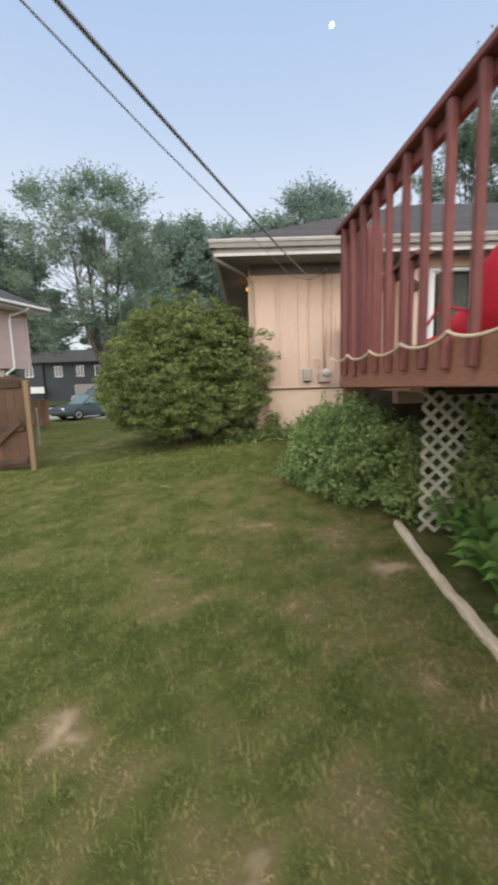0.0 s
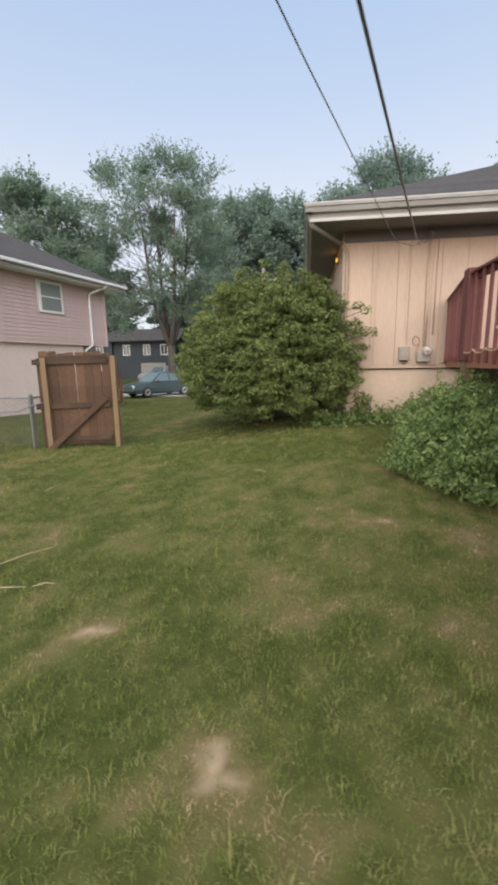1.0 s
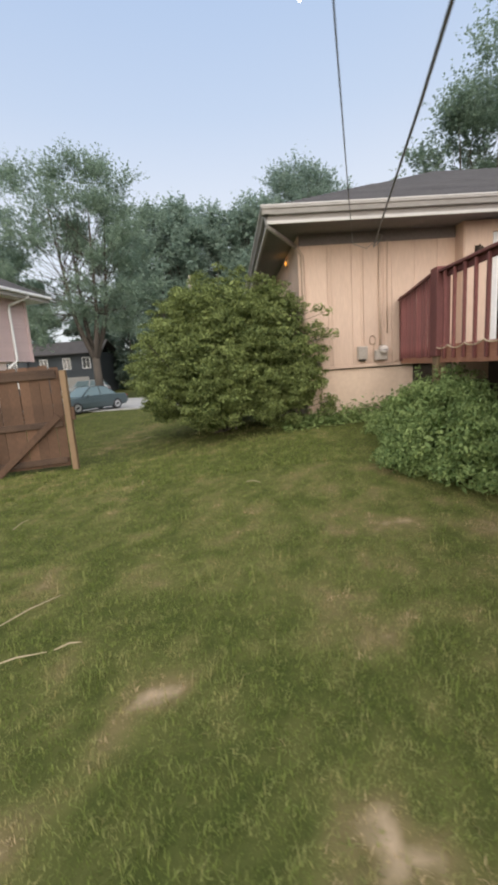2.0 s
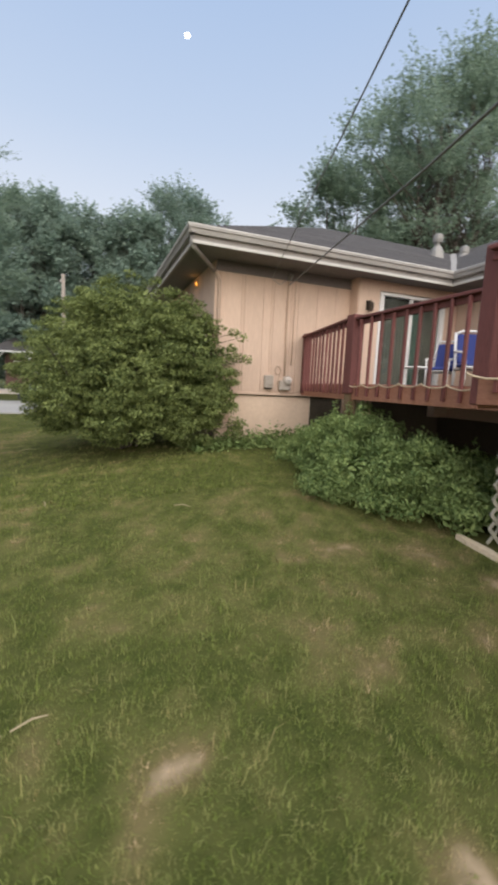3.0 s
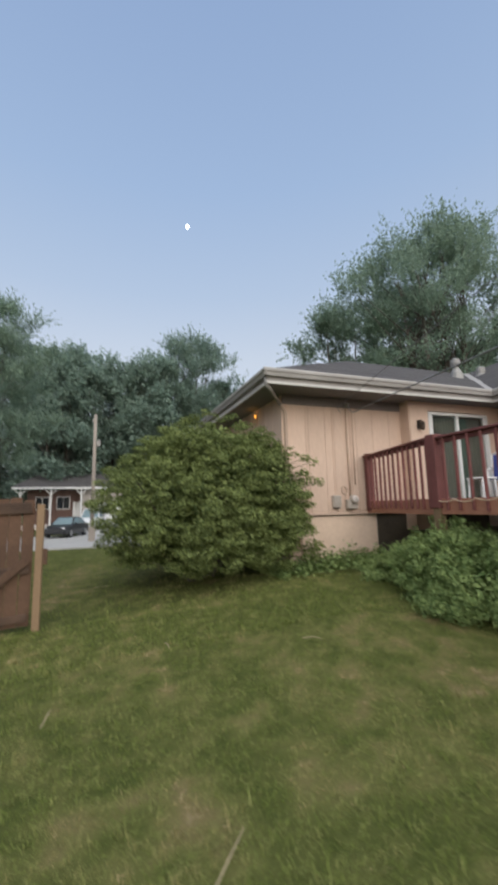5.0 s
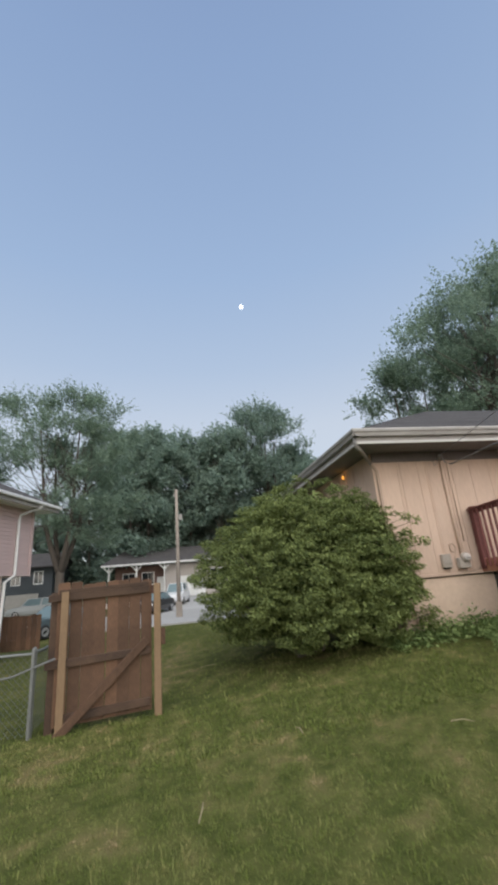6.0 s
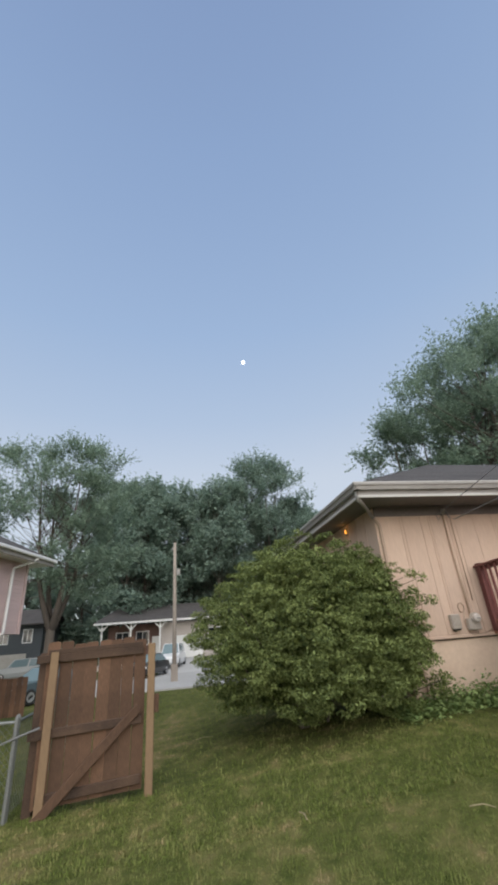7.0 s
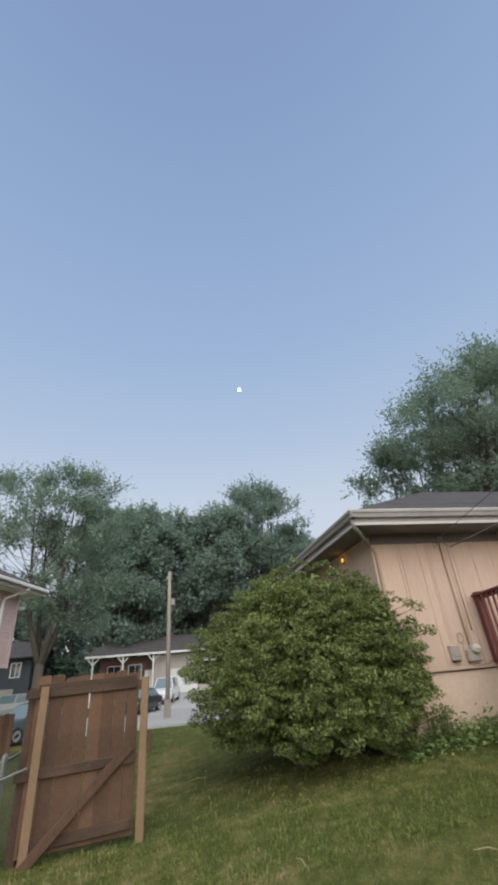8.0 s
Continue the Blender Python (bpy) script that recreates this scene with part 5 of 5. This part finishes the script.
def build_car(at, turn, paint, label, tall=1.42, length=4.6, boxy=0.0):
    c = empty("car", at, label=label, category="car", group="parked cars")
    c.rotation_euler = (0, 0, radians(turn))
    L = length / 2
    belt = 0.88 + 0.12 * boxy
    def ring(x, lo, hi, w):
        return [(x, -w, lo + 0.1), (x, -w * 0.9, lo), (x, w * 0.9, lo), (x, w, lo + 0.1), (x, w * 1.02, (lo + hi) / 2), (x, w * 0.94, hi - 0.03), (x, w * 0.82, hi), (x, -w * 0.82, hi), (x, -w * 0.94, hi - 0.03), (x, -w * 1.02, (lo + hi) / 2)]
    part("body", lofted([ring(-L, 0.38, 0.66, 0.70), ring(-L + 0.15, 0.24, 0.74 + 0.1 * boxy, 0.82), ring(-L + 0.9, 0.2, 0.86 + 0.1 * boxy, 0.87), ring(-L + 1.3, 0.2, belt, 0.88), ring(0.3, 0.2, belt + 0.02, 0.88), ring(L - 0.95, 0.2, belt + 0.04, 0.87), ring(L - 0.2, 0.26, 0.90 + 0.1 * boxy, 0.83), ring(L, 0.4, 0.78, 0.74)]), paint, c, smooth=False)
    f0, f1 = -L + 1.2, -L + 2.0 - 0.25 * boxy
    r1, r0 = L - 1.55 + 1.0 * boxy, L - 0.7 + 0.45 * boxy
    def cab(x, z, w):
        return [(x, -w, z), (x, w, z)]
    z0, z1 = belt - 0.02, tall
    roof = [(f1, -0.62, z1 - 0.04), (f1, 0.62, z1 - 0.04), ((f1 + r1) / 2, 0.64, z1), (r1, 0.62, z1 - 0.05), (r1, -0.62, z1 - 0.05), ((f1 + r1) / 2, -0.64, z1)]
    bm = bmesh.new()
    lo = [bm.verts.new(p) for p in ((f0, -0.78, z0), (f0, 0.78, z0), ((f0 + r0) / 2, 0.82, z0), (r0, 0.76, z0), (r0, -0.76, z0), ((f0 + r0) / 2, -0.82, z0))]
    hi = [bm.verts.new(p) for p in roof]
    for k in range(6):
        bm.faces.new((lo[k], lo[(k + 1) % 6], hi[(k + 1) % 6], hi[k]))
    bm.faces.new(hi)
    bm.faces.new(lo[::-1])
    part("cabin", bm, paint, c)
    def pane(name, q, grow=0.012):
        v = [Vector(p) for p in q]
        mid = sum(v, Vector()) / 4
        nrm = (v[1] - v[0]).cross(v[3] - v[0]).normalized()
        if nrm.dot(mid - Vector((0, 0, 0.9))) < 0:
            nrm = -nrm
        b2 = bmesh.new()
        a = [b2.verts.new(mid + (p - mid) * 0.9 + nrm * grow) for p in v]
        bk = [b2.verts.new(mid + (p - mid) * 0.9 - nrm * 0.01) for p in v]
        b2.faces.new(a)
        b2.faces.new(bk[::-1])
        for k in range(4):
            b2.faces.new((a[k], bk[k], bk[(k + 1) % 4], a[(k + 1) % 4]))
        part(name, b2, CARGLASS, c)
    pane("windshield", [(f0, -0.78, z0), (f0, 0.78, z0), (f1, 0.62, z1 - 0.04), (f1, -0.62, z1 - 0.04)])
    pane("rear_window", [(r0, -0.76, z0), (r0, 0.76, z0), (r1, 0.62, z1 - 0.05), (r1, -0.62, z1 - 0.05)])
    mlo, mhi = (f0 + r0) / 2, (f1 + r1) / 2
    for s in (-1, 1):
        pane("side_window", [(f0 + 0.1, s * 0.785, z0 + 0.03), (mlo, s * 0.82, z0 + 0.03), (mhi, s * 0.64, z1 - 0.03), (f1, s * 0.62, z1 - 0.05)])
        pane("side_window", [(mlo, s * 0.82, z0 + 0.03), (r0 - 0.1, s * 0.765, z0 + 0.03), (r1, s * 0.62, z1 - 0.06), (mhi, s * 0.64, z1 - 0.03)])
        part("headlight", box(-L + 0.04, s * 0.45, 0.58, -L + 0.2, s * 0.74, 0.72, 0.03), WHITE, c, "pale headlight")
        part("tail_light", box(L - 0.12, s * 0.45, 0.66, L + 0.005, s * 0.72, 0.80, 0.02), RED, c, "red tail light")
        part("mirror", box(f0 + 0.35, s * 0.83, belt, f0 + 0.47, s * 0.98, belt + 0.11, 0.03), paint, c)
        for wx in (-L + 0.88, L - 0.95):
            t = part("wheel", tube([(wx, s * 0.68, 0.32), (wx, s * 0.70, 0.32), (wx, s * 0.87, 0.32), (wx, s * 0.89, 0.32)], [0.27, 0.32, 0.32, 0.28], 20), BLACK, c, "black tyre")
            part("rim", tube([(wx, s * 0.86, 0.32), (wx, s * 0.895, 0.32), (wx, s * 0.885, 0.32)], [0.21, 0.20, 0.08], 14), RIM, t, "silver rim")
    part("bumper", box(-L - 0.03, -0.72, 0.34, -L + 0.1, 0.72, 0.5, 0.03), paint, c)
    part("bumper", box(L - 0.1, -0.74, 0.38, L + 0.03, 0.74, 0.56, 0.03), paint, c)
    return c


def simple_window(parent, x0, x1, y, z0, z1):
    w = part("window", box(x0, y - 0.05, z0, x1, y, z1, 0.01), WHITE, parent)
    xm = (x0 + x1) / 2
    part("pane", box(x0 + 0.08, y - 0.06, z0 + 0.08, xm - 0.03, y - 0.052, z1 - 0.08), GLASS, w)
    part("pane", box(xm + 0.03, y - 0.06, z0 + 0.08, x1 - 0.08, y - 0.052, z1 - 0.08), GLASS, w)


def build_street():
    rd = part("street", sheet([(-300, 24.0, -0.43), (300, 25.5, -0.43), (300, 37, -0.43), (-300, 36, -0.43)], 0.06), CONCRETE, label="pale concrete street behind the lawn", category="road", kind="structure")
    part("kerb", bar((-300, 23.95, -0.42), (300, 25.45, -0.42), 0.16, 0.10), CONCRETE, rd)
    part("driveway", sheet([(-4.6, 36.4, -0.44), (0.5, 36.4, -0.44), (0.5, 50, 0.12), (-4.6, 50, 0.12)], 0.05), CONCRETE, rd)
    build_car((-9.55, 25.2, -0.43), 54, CARPAINT, "teal-grey sedan parked on the pale street", 1.46, 4.5)
    build_car((-16.4, 45.0, -0.36), 8, SILVERCAR, "silver estate car parked across the street", 1.65, 4.8, 1.0)
    build_car((-3.5, 42.0, -0.20), 80, WHITECAR, "white van on the far driveway", 1.8, 4.9, 1.0)
    build_car((-5.2, 35.6, -0.43), 70, DARKCAR, "dark car at the far kerb", 1.45, 4.4, 0.3)
    # utility pole
    p = empty("utility_pole", (-3.40, 29.4, -0.45), label="tall weathered wooden utility pole by the street", category="utility pole")
    part("pole", tube([(0, 0, -0.2), (0, 0, 4), (0, 0, 8.1)], [0.14, 0.125, 0.10], 10), POLEWOOD, p, smooth=True)
    part("bracket", box(0.1, -0.12, 6.0, 0.35, 0.1, 6.4, 0.02), GREY_METAL, p)
    part("insulator", tube([(-0.14, 0, 7.6), (-0.14, 0, 7.8)], 0.06, 8), GREY_METAL, p)
    part("guard", box(-0.2, -0.19, 0.0, 0.2, -0.12, 0.9, 0.01), POLEWOOD, p)
    # brick house with white porch posts
    h = empty("brick_house", (-3.5, 50.0, -0.3), label="low red-brick ranch house with white porch posts", category="house")
    part("wall", box(-6.8, 1.8, -0.4, -1.2, 9, 4.0), BRICK, h)
    part("garage_wall", box(-1.2, 0.9, -0.4, 9.0, 9, 4.0), PALE_BASE, h, "white siding garage wing")
    part("garage_door", box(0.2, 0.84, 0.4, 3.2, 0.9, 2.6, 0.01), WHITE, h)
    part("roof", sheet([(-8.0, -0.4, 4.3), (10.0, -0.4, 4.3), (9.0, 4.8, 6.1), (-6.0, 4.8, 6.1)], 0.12), SHINGLE, h, "dark shingle roof")
    part("roof_back", sheet([(-6.0, 4.8, 6.1), (9, 4.8, 6.1), (10, 10, 4.3), (-8, 10, 4.3)], 0.12), SHINGLE, h)
    part("roof_end", sheet([(-8.0, -0.4, 4.3), (-6.0, 4.8, 6.1), (-8, 10, 4.3)], 0.12), SHINGLE, h)
    part("fascia", box(-8.0, -0.45, 4.05, 10.0, -0.40, 4.25), WHITE, h)
    part("porch_floor", box(-7.6, -0.3, -0.4, -1.2, 1.8, 0.3), PALE_BASE, h)
    for x in (-7.2, -4.3, -1.3):
        q = part("porch_post", box(x - 0.08, -0.2, 0.3, x + 0.08, -0.04, 4.05), WHITE, h)
        for s in (-1, 1):
            part("bracket", bar((x, -0.12, 3.45), (x + s * 0.55, -0.12, 4.0), 0.08, 0.12), WHITE, q)
    for x in (-6.0, -3.9):
        simple_window(h, x, x + 1.4, 1.8, 1.9, 3.3)
    part("door", box(-2.2, 1.72, 0.4, -1.3, 1.8, 2.7, 0.01), WHITE, h)
    simple_window(h, 3.8, 5.4, 0.9, 1.9, 3.2)
    # dark two-storey house
    d = empty("dark_house", (-23.5, 54.0, -0.5), label="dark slate two-storey house with small white windows", category="house")
    part("wall", box(-5.5, 0, 0, 6.0, 8, 5.2), DARKSIDING, d)
    part("entry_wall", box(-5.6, -0.3, 0, -2.6, 0, 5.0), DARKSIDING, d)
    part("roof", sheet([(-6.3, -0.7, 5.1), (6.7, -0.7, 5.1), (6.3, 4, 6.9), (-6.0, 4, 6.9)], 0.12), SHINGLE, d, "grey shingle roof")
    part("roof_back", sheet([(-6.0, 4, 6.9), (6.3, 4, 6.9), (6.7, 8.7, 5.1), (-6.3, 8.7, 5.1)], 0.12), SHINGLE, d)
    for x in (-4.8, -1.2, 1.6, 4.0):
        simple_window(d, x, x + 1.0, -0.32 if x < -2.6 else 0, 3.2, 4.6)
    part("porch_rail", box(-5.5, -1.2, 1.2, -2.2, -1.1, 2.0, 0.02), WHITE, d)
    part("garage_door", box(1.2, -0.06, 0, 4.6, 0, 2.2, 0.01), GREY_METAL, d)


# ---- trees ----
def build_tree(at, height, crown, seed, mt, label, count=9000, leaf=0.32, bare=0.28, trunk=0.35, fork=2, spiky=0.0, clumps=60, single=True, lean=0.0):
    """Tapered trunk, limbs to the clumps, leaves in the clumps. crown: radius across, radius deep."""
    rng = np.random.default_rng(seed)
    rx, ry = crown
    t = empty("tree", at, label=label, category="tree", group="trees")
    z0 = height * bare
    cl = []
    tips = []
    for k in range(clumps):
        a, f = rng.uniform(0, 2 * math.pi), rng.uniform(0, 1) ** 0.85
        top = max(0.0, (f - 0.4) / 0.6)
        env = math.sqrt(1 - 0.86 * top ** 2.4) * (0.6 + 0.4 * min(1.0, f / 0.3)) * (1 - 0.14 * spiky * f)
        rr = math.sqrt(rng.uniform(0.03, 1)) * env
        x, y, zz = rx * rr * math.cos(a) * 0.88, ry * rr * math.sin(a) * 0.88, z0 + (height * 0.95 - z0) * f
        x += lean * (1.15 - f)
        cl.append((x, y, zz, rng.uniform(0.7, 1.25)))
        tips.append((x, y, zz))
    bm = bmesh.new()
    forks = []
    for k in range(fork):
        a = k * 2 * math.pi / fork + 0.6
        forks.append((math.cos(a) * rx * 0.16, math.sin(a) * ry * 0.16, height * (bare + 0.14)))
    tb = height * bare * 0.8
    tube([(0, 0, -0.3), (0.03, 0, tb * 0.5), (0, 0, tb)], [trunk * 1.25, trunk, trunk * 0.92], 9, bm)
    for f in forks:
        tube([(0, 0, tb * 0.9), (f[0] * 0.6, f[1] * 0.6, (tb + f[2]) / 2), f, (f[0] * 1.6, f[1] * 1.6, height * 0.78)], [trunk * 0.75, trunk * 0.6, trunk * 0.45, trunk * 0.1], 7, bm)
    part("trunk", bm, BARK, t, smooth=True)
    rest = bmesh.new()
    for k, tip in enumerate(tips):
        f = forks[k % fork]
        st = Vector(f).lerp(Vector((f[0] * 1.6, f[1] * 1.6, height * 0.78)), max(0.0, min(1.0, (tip[2] / height - bare - 0.2) * rng.uniform(0.6, 1.5))))
        mid = st.lerp(Vector(tip), 0.5) + Vector((0, 0, -0.03 * height * rng.random()))
        bm = bmesh.new() if single else rest
        tube([st, mid, tip], [trunk * 0.10, trunk * 0.055, trunk * 0.02], 5, bm)
        if single:
            part("limb", bm, BARK, t)
    if single:
        rest.free()
    else:
        part("branchwork", rest, BARK, t, kind="stuff")
    # plumes of leaves rising and reaching out from each limb's end, leaving gaps
    per = 40
    c = np.repeat(np.array(cl), per, axis=0)
    m = len(c)
    c[:, :3] += np.clip(rng.normal(0, 1, (m, 3)), -1.5, 1.5) * height * np.array([0.024, 0.024, 0.018])
    out = np.stack([c[:, 0] / rx, c[:, 1] / ry, np.zeros(m)], 1)
    aim = out * 0.7 + rng.normal(0, 0.6, (m, 3)) + np.array([0, 0, 0.3 + 0.75 * spiky])
    aim /= np.linalg.norm(aim, axis=1, keepdims=True)
    long = height * rng.uniform(0.035, 0.085, m) * c[:, 3]
    pick = rng.integers(0, m, count)
    s = rng.uniform(0, 1, count)
    fat = (long[pick] * (0.27 - 0.10 * spiky) * (1.02 - s) * np.sqrt(s + 0.15))[:, None]
    lp = c[pick, :3] + aim[pick] * (long[pick] * (s * 1.1 - 0.1))[:, None] + np.clip(rng.normal(0, 0.75, (count, 3)), -1.3, 1.3) * fat
    ld = aim[pick] * 0.4 + rng.normal(0, 0.4, (count, 3)) + np.array([0, 0, 0.55])
    v = leaves(lp, ld, leaf, rng, 0.2, 0.85)[:, [0, 1, 3]]
    raw_mesh("crown", v, [(0, 1, 2)], mt, t)
    return t


def build_trees():
    build_tree((-12.5, 37, -0.5), 19.4, (9.0, 6.4), 3, TREELEAF, "tall airy maple with forked trunk across the street", 115000, 0.185, 0.24, 0.34, 4, 0.4, clumps=130, lean=-2.0)
    build_tree((-22.5, 34, -0.5), 17.0, (5.6, 4.4), 4, TREELEAF, "rounded green tree beyond the pink house", 55000, 0.225, 0.14, 0.3, 2, 0.2, clumps=110)
    build_tree((9.9, 61, -0.5), 28.1, (10.6, 6.5), 5, HAZEDFARLEAF, "tall spiky-topped tree behind the far house", 90000, 0.32, 0.14, 0.5, 3, 0.8, 150)
    build_tree((25.0, 28.5, -0.5), 27.6, (12.6, 9.0), 6, TREELEAF, "huge spreading cottonwood behind the tan house", 140000, 0.235, 0.14, 0.7, 4, 0.8, 190)
    build_tree((18.2, 32.5, -0.5), 21.2, (7.2, 5.0), 26, TREELEAF, "feathery tree beside the cottonwood", 58000, 0.235, 0.14, 0.4, 3, 0.6, 80)
    build_tree((34, 23, -0.5), 24.0, (8.5, 7.0), 16, TREELEAF, "big green tree behind the wing roof", 70000, 0.27, 0.14, 0.6, 3, 0.5, 80)
    build_tree((29, 36, -0.5), 26.0, (10.0, 7.0), 27, TREELEAF, "broad green tree behind the cottonwood", 70000, 0.30, 0.10, 0.6, 3, 0.4, 80)
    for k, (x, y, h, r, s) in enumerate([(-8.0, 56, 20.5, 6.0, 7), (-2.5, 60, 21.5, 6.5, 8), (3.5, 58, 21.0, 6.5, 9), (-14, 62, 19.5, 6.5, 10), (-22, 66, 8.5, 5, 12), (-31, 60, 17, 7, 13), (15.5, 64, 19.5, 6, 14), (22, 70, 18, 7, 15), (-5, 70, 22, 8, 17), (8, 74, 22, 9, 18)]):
        build_tree((x, y, -0.5), h + 2.5, (r * 1.1, r * 0.8), s, HAZEDFARLEAF, "dense dark green tree in the wood", 46000, 0.42, 0.06, 0.4, 2, 0.6, 120, False)
    # undergrowth of the wood behind the houses
    rng = np.random.default_rng(31)
    cl = [(x, 64 + rng.uniform(-3, 6), rng.uniform(1, 11.5) * (0.45 if -29 < x < -15 else 1.0), 3.2, 2.5, 3.5) for x in np.linspace(-45, 40, 90)]
    p, d = clump_points(cl, 40000, rng, 0.4)
    raw_mesh("undergrowth", leaves(p, d, 0.6, rng, 0.2, 0.65), LEAF_FACES, HAZEDFARLEAF, label="dark undergrowth of the wood behind the houses", category="woods", kind="stuff")


def build_moon():
    az, el, dist = radians(11.4), radians(36.1), 3000
    bm = bmesh.new()
    bmesh.ops.create_icosphere(bm, subdivisions=4, radius=12.3)
    mo = part("moon", bm, glowing("moonlight", (1.0, 0.97, 0.92), 3.0), None, "pale gibbous moon in the dusk sky", True, category="moon", kind="structure")
    mo.location = (dist * math.cos(el) * math.sin(az), dist * math.cos(el) * math.cos(az), dist * math.sin(el))
    mo.scale = (0.92, 0.92, 1.08)
    mo.rotation_euler = (0, radians(25), 0)


build_bush()
build_weeds()
build_litter()
build_gate()
build_pink_house()
build_street()
build_trees()
build_moon()
build_grass()
